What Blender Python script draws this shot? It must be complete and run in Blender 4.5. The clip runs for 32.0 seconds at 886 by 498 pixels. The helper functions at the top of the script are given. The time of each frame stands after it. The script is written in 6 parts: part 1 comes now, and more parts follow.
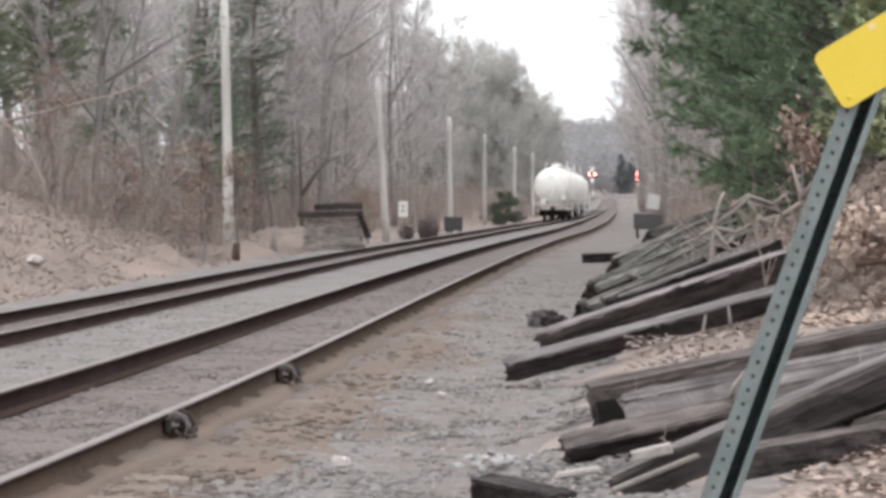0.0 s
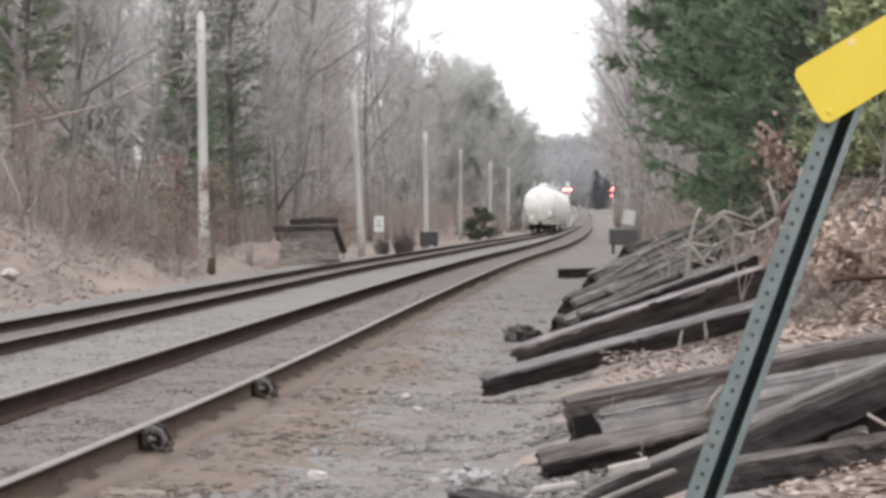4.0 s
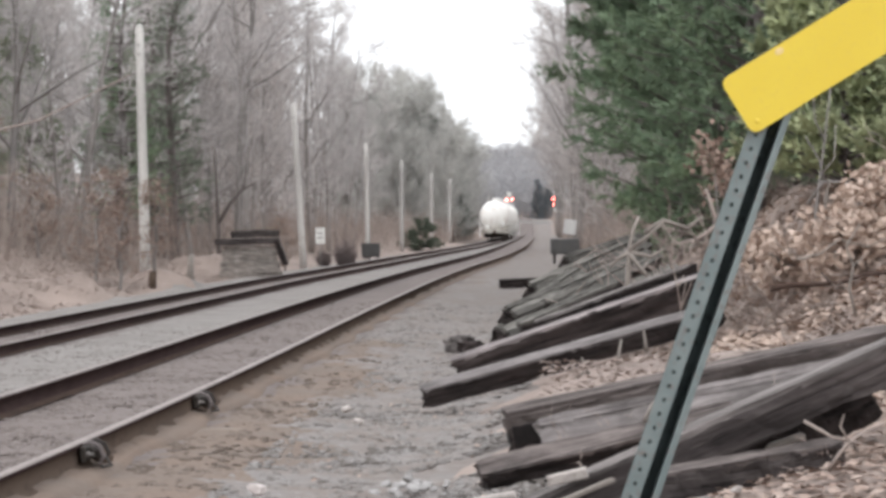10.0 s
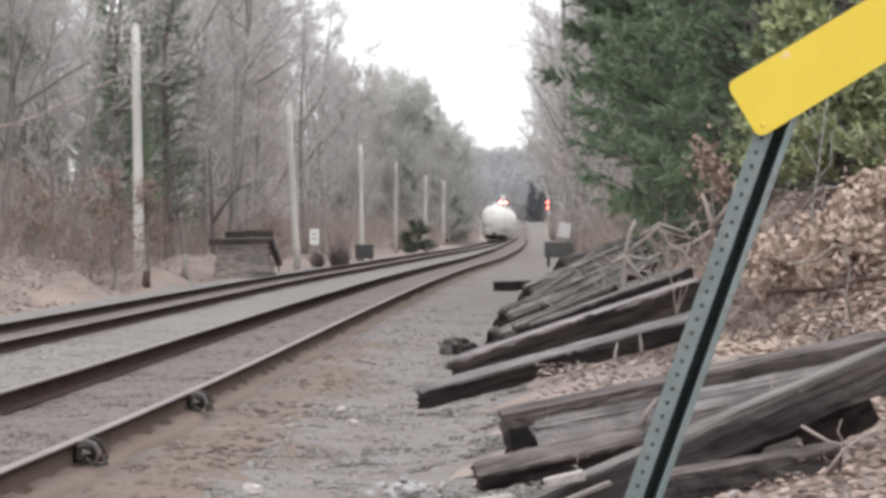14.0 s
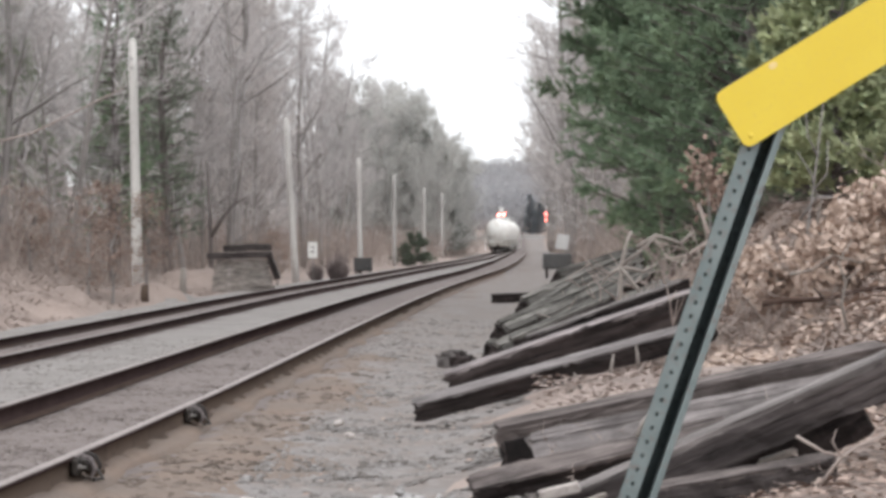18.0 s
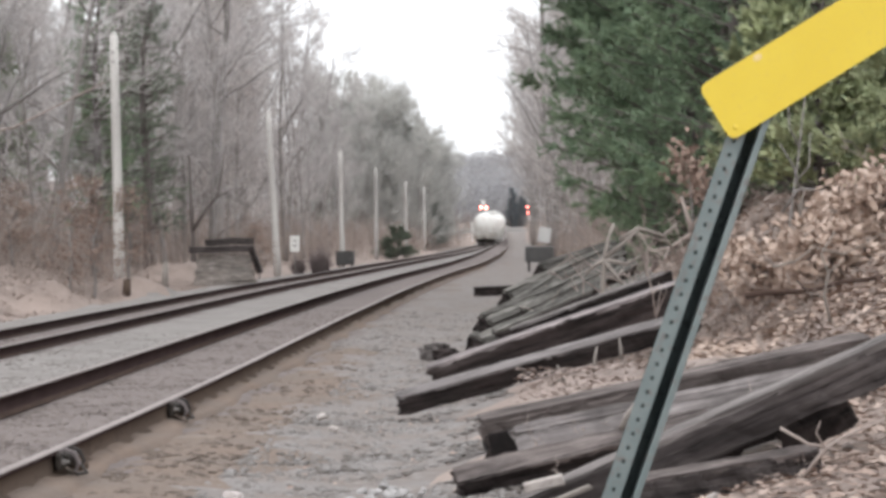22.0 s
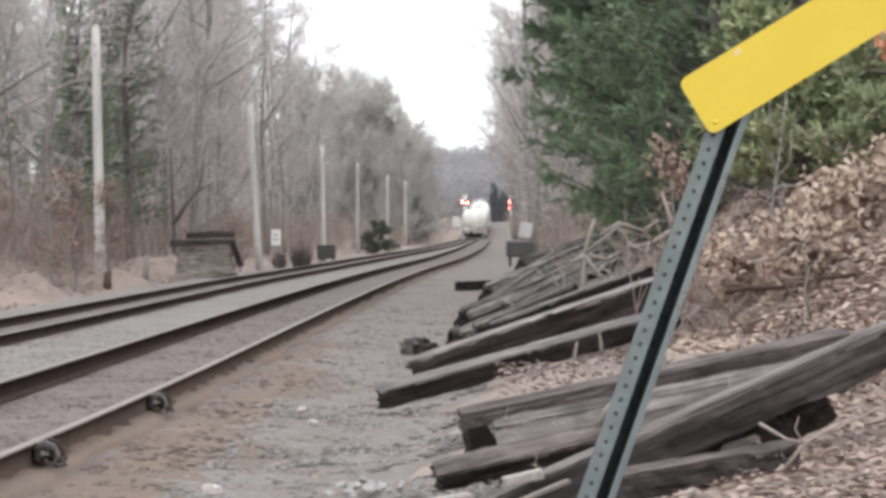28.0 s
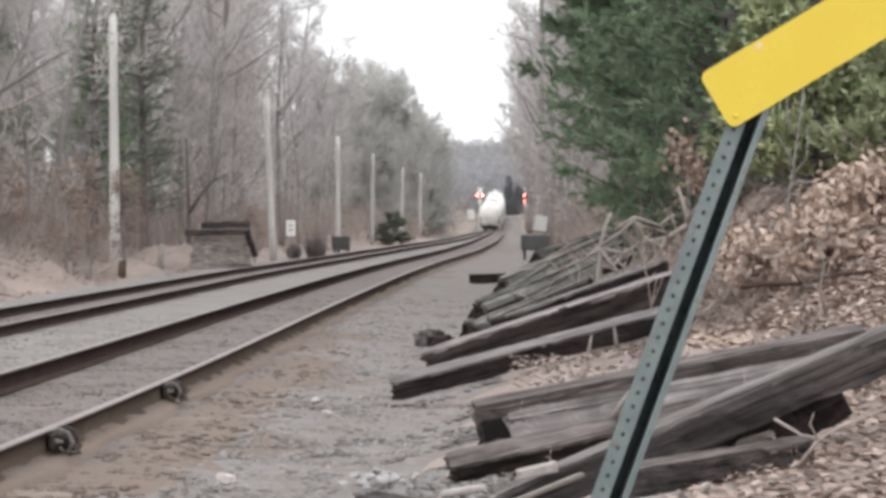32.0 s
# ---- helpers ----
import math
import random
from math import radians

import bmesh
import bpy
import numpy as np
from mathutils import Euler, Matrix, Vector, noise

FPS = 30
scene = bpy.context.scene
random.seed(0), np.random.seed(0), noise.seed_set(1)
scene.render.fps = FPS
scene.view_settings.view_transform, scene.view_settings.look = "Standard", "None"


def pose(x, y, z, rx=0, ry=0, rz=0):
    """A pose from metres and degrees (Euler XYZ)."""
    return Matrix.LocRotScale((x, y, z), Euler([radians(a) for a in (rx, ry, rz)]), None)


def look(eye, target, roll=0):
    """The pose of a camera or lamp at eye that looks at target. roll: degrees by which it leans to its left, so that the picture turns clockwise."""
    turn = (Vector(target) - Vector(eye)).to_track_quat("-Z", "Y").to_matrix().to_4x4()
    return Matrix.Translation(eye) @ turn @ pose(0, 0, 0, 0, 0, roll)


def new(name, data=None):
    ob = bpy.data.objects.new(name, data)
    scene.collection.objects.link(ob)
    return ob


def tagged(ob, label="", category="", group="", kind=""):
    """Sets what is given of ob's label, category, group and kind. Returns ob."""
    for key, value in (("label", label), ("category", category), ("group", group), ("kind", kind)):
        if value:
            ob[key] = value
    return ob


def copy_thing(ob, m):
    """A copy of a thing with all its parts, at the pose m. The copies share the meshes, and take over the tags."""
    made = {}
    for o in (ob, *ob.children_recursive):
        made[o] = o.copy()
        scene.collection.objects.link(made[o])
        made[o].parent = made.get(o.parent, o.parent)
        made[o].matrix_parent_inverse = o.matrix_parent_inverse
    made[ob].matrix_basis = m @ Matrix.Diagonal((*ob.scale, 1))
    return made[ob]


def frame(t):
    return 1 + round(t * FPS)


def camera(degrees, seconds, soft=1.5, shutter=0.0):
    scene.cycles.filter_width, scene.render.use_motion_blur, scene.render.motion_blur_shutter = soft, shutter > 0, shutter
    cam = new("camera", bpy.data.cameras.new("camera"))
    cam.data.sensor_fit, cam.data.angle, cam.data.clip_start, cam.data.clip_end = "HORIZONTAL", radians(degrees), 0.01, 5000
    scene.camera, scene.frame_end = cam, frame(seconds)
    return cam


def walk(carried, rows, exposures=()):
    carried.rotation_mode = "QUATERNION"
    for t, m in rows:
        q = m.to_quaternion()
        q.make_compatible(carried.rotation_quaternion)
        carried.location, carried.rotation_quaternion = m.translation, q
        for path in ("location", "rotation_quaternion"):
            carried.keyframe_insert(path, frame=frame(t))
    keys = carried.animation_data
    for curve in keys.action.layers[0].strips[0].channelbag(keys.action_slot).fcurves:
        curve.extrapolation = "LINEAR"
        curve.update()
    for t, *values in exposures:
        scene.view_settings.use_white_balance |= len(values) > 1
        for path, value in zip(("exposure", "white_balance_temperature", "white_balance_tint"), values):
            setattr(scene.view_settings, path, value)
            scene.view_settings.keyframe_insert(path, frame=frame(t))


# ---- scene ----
cam = camera(19.77, 32.0, soft=3.6)
walk(cam, [
    (0, pose(-0.0000, -0.0016, 1.5798, 88.804, -0.004, 3.383)),
    (0.5, pose(-0.0086, -0.0008, 1.5776, 88.901, -0.142, 3.314)),
    (1, pose(-0.0131, -0.0013, 1.5777, 89.132, -0.279, 3.435)),
    (1.5, pose(-0.0205, -0.0009, 1.5769, 89.306, -0.326, 3.394)),
    (2, pose(-0.0185, -0.0013, 1.5770, 89.250, -0.432, 3.277)),
    (2.5, pose(-0.0124, -0.0013, 1.5777, 89.259, -0.506, 3.015)),
    (3, pose(-0.0122, -0.0010, 1.5778, 89.299, -0.574, 2.752)),
    (3.5, pose(-0.0118, -0.0006, 1.5764, 89.263, -0.251, 2.904)),
    (5.5, pose(-0.0116, -0.0007, 1.5756, 88.819, -0.168, 2.697)),
    (6, pose(-0.0124, 0.0004, 1.5756, 88.843, -0.219, 2.691)),
    (6.5, pose(-0.0127, 0.0005, 1.5746, 88.972, -0.265, 2.486)),
    (7, pose(-0.0090, 0.0002, 1.5764, 89.024, -0.271, 2.219)),
    (7.5, pose(-0.0027, -0.0007, 1.5772, 89.113, -0.230, 1.934)),
    (8, pose(-0.0030, -0.0002, 1.5765, 89.154, -0.204, 1.768)),
    (8.5, pose(-0.0010, -0.0001, 1.5774, 89.157, -0.105, 1.685)),
    (9, pose(0.0039, -0.0001, 1.5768, 89.157, 0.077, 1.634)),
    (9.5, pose(0.0088, -0.0000, 1.5772, 89.244, 0.274, 1.695)),
    (10, pose(0.0167, -0.0002, 1.5792, 89.390, 0.368, 1.522)),
    (10.5, pose(0.0118, 0.0000, 1.5767, 89.482, 0.269, 1.722)),
    (11, pose(-0.0000, -0.0002, 1.5759, 89.601, 0.200, 1.960)),
    (11.5, pose(0.0033, 0.0005, 1.5767, 89.563, 0.112, 1.926)),
    (12, pose(0.0031, 0.0001, 1.5755, 89.394, 0.068, 1.787)),
    (12.5, pose(0.0018, 0.0013, 1.5763, 89.285, 0.007, 1.558)),
    (13, pose(-0.0015, -0.0006, 1.5768, 89.417, -0.053, 1.244)),
    (13.5, pose(-0.0139, 0.0008, 1.5733, 89.455, -0.157, 1.218)),
    (14, pose(-0.0114, -0.0001, 1.5754, 89.439, -0.171, 1.378)),
    (14.5, pose(-0.0059, 0.0002, 1.5760, 89.754, -0.099, 1.547)),
    (16.5, pose(0.0047, -0.0008, 1.5766, 89.591, -0.092, 1.647)),
    (17, pose(0.0076, 0.0001, 1.5758, 89.556, -0.066, 1.595)),
    (17.5, pose(0.0093, 0.0001, 1.5777, 89.585, 0.074, 1.576)),
    (18, pose(0.0145, -0.0002, 1.5758, 89.719, 0.180, 1.351)),
    (18.5, pose(0.0124, -0.0006, 1.5754, 89.664, 0.364, 1.327)),
    (19, pose(0.0072, 0.0004, 1.5755, 89.478, 0.247, 1.457)),
    (19.5, pose(0.0089, -0.0002, 1.5737, 89.405, 0.089, 1.360)),
    (20, pose(0.0036, 0.0004, 1.5743, 89.322, -0.006, 1.084)),
    (20.5, pose(-0.0065, 0.0005, 1.5733, 89.354, -0.085, 0.954)),
    (21, pose(-0.0050, 0.0007, 1.5728, 89.431, -0.070, 0.984)),
    (21.5, pose(0.0011, 0.0005, 1.5750, 89.469, 0.219, 1.007)),
    (22, pose(0.0058, 0.0002, 1.5742, 89.566, 0.350, 0.943)),
    (22.5, pose(0.0036, -0.0000, 1.5722, 89.470, 0.206, 0.914)),
    (23, pose(-0.0007, 0.0007, 1.5726, 89.321, 0.111, 0.830)),
    (23.5, pose(-0.0034, 0.0008, 1.5733, 89.297, -0.055, 0.623)),
    (24, pose(-0.0057, 0.0003, 1.5682, 89.258, -0.286, 0.574)),
    (24.5, pose(-0.0065, -0.0001, 1.5694, 89.081, -0.316, 0.491)),
    (25, pose(-0.0053, -0.0002, 1.5721, 89.254, -0.369, 0.306)),
    (25.5, pose(0.0029, 0.0005, 1.5702, 89.359, -0.293, 0.229)),
    (27.5, pose(0.0082, -0.0002, 1.5691, 89.375, -0.115, 0.509)),
    (28, pose(0.0116, 0.0004, 1.5702, 89.445, 0.054, 0.526)),
    (28.5, pose(0.0146, 0.0008, 1.5705, 89.480, 0.223, 0.732)),
    (29, pose(0.0125, 0.0006, 1.5714, 89.416, 0.163, 0.991)),
    (29.5, pose(0.0062, 0.0008, 1.5703, 89.327, -0.047, 0.950)),
    (30, pose(0.0025, 0.0004, 1.5685, 89.315, -0.287, 1.014)),
    (30.5, pose(0.0059, 0.0000, 1.5695, 89.291, -0.335, 1.055)),
    (31, pose(0.0070, 0.0008, 1.5680, 89.339, -0.374, 1.039)),
    (31.5, pose(0.0023, 0.0011, 1.5682, 89.342, -0.450, 0.945)),
    (32, pose(0.0004, 0.0005, 1.5660, 89.276, -0.580, 0.855)),
])

# ---- light ----
world = bpy.data.worlds.new("overcast")
scene.world = world
world.use_nodes = True
wn = world.node_tree
sky = wn.nodes.new("ShaderNodeTexSky")
sky.sky_type = "NISHITA"
sky.sun_disc = False
sky.sun_elevation = radians(24)
sky.sun_rotation = radians(150)
sky.dust_density = 1.0
pale = wn.nodes.new("ShaderNodeHueSaturation")
pale.inputs["Saturation"].default_value = 0.12
pale.inputs["Value"].default_value = 1.0
wn.links.new(sky.outputs["Color"], pale.inputs["Color"])
veil = wn.nodes.new("ShaderNodeMix")
veil.data_type = "RGBA"
veil.inputs["Factor"].default_value = 0.72
# cloud cover: brighter overhead than at the horizon
tc, up = wn.nodes.new("ShaderNodeTexCoord"), wn.nodes.new("ShaderNodeSeparateXYZ")
cloud = wn.nodes.new("ShaderNodeMix")
cloud.data_type = "RGBA"
cloud.inputs[6].default_value, cloud.inputs[7].default_value = (8.6, 8.8, 9.2, 1), (15.6, 16.0, 16.7, 1)
wn.links.new(tc.outputs["Generated"], up.inputs["Vector"])
wn.links.new(up.outputs["Z"], cloud.inputs["Factor"])
wn.links.new(cloud.outputs[2], veil.inputs[7])
wn.links.new(pale.outputs["Color"], veil.inputs[6])
wn.links.new(veil.outputs[2], wn.nodes["Background"].inputs["Color"])
wn.nodes["Background"].inputs["Strength"].default_value = 0.13
sun_data = bpy.data.lights.new("sun", "SUN")
sun_data.energy = 0.9
sun_data.angle = radians(25)
sun_data.color = (1.0, 0.97, 0.93)
sun = new("sun", sun_data)
sun.matrix_basis = look((0, 0, 50), (14, 25, 0))
scene.view_settings.exposure = 0.3


# ---- materials ----
def material(name, a, b, c=None, rough=0.85, metal=0.0, scale=3.0, fine=40.0, bump=0.3, depth=0.02, vary=0.25, stretch=(1, 1, 1), spec=0.3):
    """Two tones a and b by a coarse noise, specks of c by a fine one, relief by the fine one, and a shift from object to object."""
    m = bpy.data.materials.new(name)
    m.use_nodes = True
    nt = m.node_tree
    N, L = nt.nodes, nt.links
    bsdf = N["Principled BSDF"]
    co = N.new("ShaderNodeTexCoord")
    mp = N.new("ShaderNodeMapping")
    mp.inputs["Scale"].default_value = stretch
    L.new(co.outputs["Object"], mp.inputs["Vector"])
    n1, n2 = N.new("ShaderNodeTexNoise"), N.new("ShaderNodeTexNoise")
    for n, s in ((n1, scale), (n2, fine)):
        n.inputs["Scale"].default_value = s
        n.inputs["Detail"].default_value = 5.0
        L.new(mp.outputs["Vector"], n.inputs["Vector"])
    def ramp(src, lo, hi):
        r = N.new("ShaderNodeMapRange")
        r.inputs["From Min"].default_value, r.inputs["From Max"].default_value = lo, hi
        L.new(src, r.inputs["Value"])
        return r.outputs["Result"]
    def mix(f, x, y):
        k = N.new("ShaderNodeMix")
        k.data_type = "RGBA"
        L.new(f, k.inputs["Factor"])
        for v, i in ((x, 6), (y, 7)):
            if isinstance(v, tuple):
                k.inputs[i].default_value = (*v, 1)
            else:
                L.new(v, k.inputs[i])
        return k.outputs[2]
    col = mix(ramp(n1.outputs["Fac"], 0.38, 0.62), a, b)
    col = mix(ramp(n2.outputs["Fac"], 0.52, 0.72), col, c or tuple(v * 0.6 for v in a))
    info = N.new("ShaderNodeObjectInfo")
    hsv = N.new("ShaderNodeHueSaturation")
    L.new(col, hsv.inputs["Color"])
    val = N.new("ShaderNodeMapRange")
    val.inputs["To Min"].default_value, val.inputs["To Max"].default_value = 1 - vary, 1 + vary
    L.new(info.outputs["Random"], val.inputs["Value"])
    L.new(val.outputs["Result"], hsv.inputs["Value"])
    L.new(hsv.outputs["Color"], bsdf.inputs["Base Color"])
    bsdf.inputs["Roughness"].default_value = rough
    bsdf.inputs["Metallic"].default_value = metal
    bsdf.inputs["Specular IOR Level"].default_value = spec
    if bump:
        bp = N.new("ShaderNodeBump")
        bp.inputs["Strength"].default_value, bp.inputs["Distance"].default_value = bump, depth
        L.new(n2.outputs["Fac"], bp.inputs["Height"])
        L.new(bp.outputs["Normal"], bsdf.inputs["Normal"])
    return m


def wood(name, dark, mid, pale, bump=0.9, vary=0.15, crack=0.35):
    """Weathered timber: grain along x, pale and dark blotches, and dark drying checks."""
    m = bpy.data.materials.new(name)
    m.use_nodes = True
    N, L = m.node_tree.nodes, m.node_tree.links
    bsdf = N["Principled BSDF"]
    co = N.new("ShaderNodeTexCoord")
    info = N.new("ShaderNodeObjectInfo")
    shift = N.new("ShaderNodeVectorMath")
    shift.operation = "ADD"
    spread = N.new("ShaderNodeMath")
    spread.operation = "MULTIPLY"
    spread.inputs[1].default_value = 37.0
    L.new(info.outputs["Random"], spread.inputs[0])
    L.new(co.outputs["Object"], shift.inputs[0])
    L.new(spread.outputs[0], shift.inputs[1])

    def tex(stretch, scale, detail=6.0):
        mp, n = N.new("ShaderNodeMapping"), N.new("ShaderNodeTexNoise")
        mp.inputs["Scale"].default_value = stretch
        n.inputs["Scale"].default_value, n.inputs["Detail"].default_value, n.inputs["Roughness"].default_value = scale, detail, 0.62
        L.new(shift.outputs[0], mp.inputs["Vector"])
        L.new(mp.outputs["Vector"], n.inputs["Vector"])
        return n.outputs["Fac"]

    def span(src, a, b, lo, hi):
        r = N.new("ShaderNodeMapRange")
        for k, v in (("From Min", a), ("From Max", b), ("To Min", lo), ("To Max", hi)):
            r.inputs[k].default_value = v
        L.new(src, r.inputs["Value"])
        return r.outputs["Result"]

    def times(a, b):
        k = N.new("ShaderNodeMath")
        k.operation = "MULTIPLY"
        L.new(a, k.inputs[0])
        L.new(b, k.inputs[1])
        return k.outputs[0]

    grain, blotch, check = tex((0.45, 5, 5), 3.2), tex((0.7, 1.6, 1.6), 3.4, 4.0), tex((0.16, 9, 9), 4.0, 3.0)
    tone = N.new("ShaderNodeValToRGB")
    el = tone.color_ramp.elements
    el[0].position, el[0].color = 0.34, (*dark, 1)
    el[1].position, el[1].color = 0.68, (*pale, 1)
    e = el.new(0.5)
    e.color = (*mid, 1)
    L.new(grain, tone.inputs["Fac"])
    hsv = N.new("ShaderNodeHueSaturation")
    L.new(tone.outputs["Color"], hsv.inputs["Color"])
    k = times(span(blotch, 0.33, 0.67, 0.6, 1.4), span(check, 0.58, 0.66, 1.0, crack))
    L.new(times(k, span(info.outputs["Random"], 0, 1, 1 - vary, 1 + vary)), hsv.inputs["Value"])
    L.new(hsv.outputs["Color"], bsdf.inputs["Base Color"])
    bsdf.inputs["Roughness"].default_value = 0.92
    bsdf.inputs["Specular IOR Level"].default_value = 0.2
    bp = N.new("ShaderNodeBump")
    bp.inputs["Strength"].default_value, bp.inputs["Distance"].default_value = bump, 0.03
    L.new(times(grain, span(check, 0.58, 0.66, 1.0, 0.3)), bp.inputs["Height"])
    L.new(bp.outputs["Normal"], bsdf.inputs["Normal"])
    return m


def island_material(name, tones, rough=0.9, spread=0.3, light=1.0):
    """Each loose piece of a joined mesh takes its own tone between the given ones."""
    m = bpy.data.materials.new(name)
    m.use_nodes = True
    nt = m.node_tree
    geo = nt.nodes.new("ShaderNodeNewGeometry")
    cr = nt.nodes.new("ShaderNodeValToRGB")
    el = cr.color_ramp.elements
    for i, tone in enumerate(tones):
        e = el[i] if i < 2 else el.new(1)
        e.color = (*tone, 1)
    for i, e in enumerate(el):
        e.position = i / (len(tones) - 1)
    nt.links.new(geo.outputs["Random Per Island"], cr.inputs["Fac"])
    bsdf = nt.nodes["Principled BSDF"]
    nt.links.new(cr.outputs["Color"], bsdf.inputs["Base Color"])
    bsdf.inputs["Roughness"].default_value = rough
    bsdf.inputs["Specular IOR Level"].default_value = 0.2
    return m


def glow(name, colour, strength):
    m = bpy.data.materials.new(name)
    m.use_nodes = True
    b = m.node_tree.nodes["Principled BSDF"]
    b.inputs["Base Color"].default_value = (*colour, 1)
    b.inputs["Emission Color"].default_value = (*colour, 1)
    b.inputs["Emission Strength"].default_value = strength
    return m


SOIL = material("leafy_soil", (0.282, 0.222, 0.194), (0.228, 0.180, 0.158), (0.315, 0.255, 0.226), scale=0.6, fine=10, bump=0.6, depth=0.05, vary=0)
BALLAST = material("ballast", (0.172, 0.142, 0.126), (0.190, 0.173, 0.166), (0.238, 0.219, 0.209), scale=1.5, fine=9, bump=0.9, depth=0.05, vary=0)
RUSSET = island_material("russet_beech_leaves", [(0.225, 0.158, 0.128), (0.28, 0.205, 0.168), (0.33, 0.252, 0.214)])
RED_LEAVES = island_material("orange_red_leaves", [(0.40, 0.17, 0.10), (0.50, 0.24, 0.15), (0.58, 0.32, 0.22)])
TAN_LEAVES = island_material("withered_tan_leaves", [(0.375, 0.282, 0.228), (0.46, 0.357, 0.298), (0.545, 0.435, 0.372)])
BALLAST_DIRTY = material("fouled_ballast", (0.166, 0.138, 0.129), (0.137, 0.112, 0.105), (0.108, 0.089, 0.084), scale=0.9, fine=14, bump=0.6, depth=0.03, vary=0)
BALLAST_RUST = material("rust_stained_sand", (0.167, 0.122, 0.096), (0.149, 0.117, 0.098), (0.128, 0.095, 0.077), scale=1.1, fine=14, bump=0.5, depth=0.02, vary=0)
STONES_RUST = island_material("rust_stained_stones", [(0.124, 0.099, 0.084), (0.152, 0.122, 0.103), (0.175, 0.144, 0.125)])
BALLAST_CLEAN = material("clean_ballast", (0.225, 0.207, 0.196), (0.188, 0.170, 0.160), (0.150, 0.136, 0.127), scale=0.9, fine=14, bump=0.6, depth=0.03, vary=0)
STONES = island_material("shoulder_stones", [(0.128, 0.113, 0.104), (0.172, 0.156, 0.146), (0.208, 0.195, 0.188), (0.255, 0.242, 0.234)])
STONES_DIRTY = island_material("fouled_stones", [(0.137, 0.115, 0.108), (0.180, 0.155, 0.144), (0.202, 0.173, 0.162)])
STONES_CLEAN = island_material("clean_stones", [(0.172, 0.155, 0.145), (0.218, 0.199, 0.187), (0.258, 0.237, 0.224)])
LEAVES = island_material("dead_leaves", [(0.262, 0.192, 0.160), (0.315, 0.238, 0.201), (0.36, 0.28, 0.239), (0.405, 0.326, 0.283)])
PALE_LEAVES = island_material("faded_leaves", [(0.270, 0.212, 0.186), (0.305, 0.245, 0.219), (0.340, 0.283, 0.257)])
BARK = material("grey_bark", (0.285, 0.263, 0.252), (0.232, 0.214, 0.205), (0.165, 0.151, 0.144), scale=1.2, fine=18, stretch=(4, 4, 0.7), bump=0.5, vary=0.2)
DARKBARK = material("dark_bark", (0.15, 0.13, 0.122), (0.11, 0.096, 0.09), scale=1.2, fine=18, stretch=(4, 4, 0.7), bump=0.6, vary=0.1)
# Twig tones are lifted and greyed in place of haze in the woods.
TWIG = material("twigs", (0.565, 0.536, 0.524), (0.462, 0.436, 0.426), scale=0.4, fine=3, bump=0, vary=0.24)
BROWN_TWIG = material("brown_grey_twigs", (0.500, 0.465, 0.446), (0.420, 0.389, 0.373), scale=0.4, fine=3, bump=0, vary=0.18)
OLIVE_TWIG = material("olive_grey_twigs", (0.500, 0.495, 0.470), (0.420, 0.414, 0.392), scale=0.4, fine=3, bump=0, vary=0.12)
# These two greens are greyed so that the colour carries the haze.
HAZY_NEEDLES = material("dull_pine_needles", (0.172, 0.198, 0.156), (0.224, 0.248, 0.196), (0.132, 0.155, 0.124), scale=0.8, fine=6, bump=0, vary=0.2)
STAND_HAZE = material("grey_green_needles", (0.240, 0.256, 0.232), (0.285, 0.298, 0.270), (0.200, 0.216, 0.194), scale=0.8, fine=6, bump=0, vary=0.14)
SOFT_NEEDLES = material("soft_green_needles", (0.235, 0.272, 0.190), (0.295, 0.328, 0.232), (0.180, 0.212, 0.150), scale=0.8, fine=6, bump=0, vary=0.15)
BRUSH = island_material("dry_brush", [(0.228, 0.180, 0.162), (0.304, 0.252, 0.228), (0.380, 0.328, 0.294)])
NEEDLES = material("pine_needles", (0.148, 0.207, 0.133), (0.196, 0.258, 0.162), (0.102, 0.151, 0.098), scale=0.8, fine=6, bump=0, vary=0.25)
# Creosote black, taken deeper for the shade on the ties' sides.
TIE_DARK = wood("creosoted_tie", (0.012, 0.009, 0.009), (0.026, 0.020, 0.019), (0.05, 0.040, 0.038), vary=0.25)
PALEWOOD = material("bleached_wood", (0.284, 0.257, 0.236), (0.230, 0.203, 0.183), (0.149, 0.129, 0.115), scale=4, fine=30, stretch=(0.6, 4, 4), bump=0.5, vary=0.1)
TIE = wood("weathered_tie", (0.030, 0.0245, 0.024), (0.052, 0.044, 0.043), (0.082, 0.071, 0.069), vary=0.2)
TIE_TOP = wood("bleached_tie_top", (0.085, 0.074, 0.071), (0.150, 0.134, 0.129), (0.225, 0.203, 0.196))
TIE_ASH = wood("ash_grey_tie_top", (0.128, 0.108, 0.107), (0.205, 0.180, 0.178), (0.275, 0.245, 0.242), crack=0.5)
DUSTY_SOIL = material("dusty_soil", (0.29, 0.237, 0.214), (0.25, 0.202, 0.181), (0.21, 0.168, 0.149), scale=2, fine=24, bump=0.8, depth=0.03, vary=0.1)
TIE_MOSS = wood("mossy_tie_top", (0.060, 0.056, 0.050), (0.112, 0.105, 0.096), (0.172, 0.163, 0.150), vary=0.25)
TIE_PALE = wood("dusty_pale_tie", (0.205, 0.180, 0.164), (0.262, 0.234, 0.215), (0.315, 0.285, 0.265), crack=0.8)
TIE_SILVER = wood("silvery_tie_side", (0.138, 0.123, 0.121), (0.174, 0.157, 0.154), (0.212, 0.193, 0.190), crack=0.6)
TIE_BROWN = wood("brown_tie_top", (0.060, 0.049, 0.046), (0.110, 0.092, 0.087), (0.170, 0.145, 0.138))
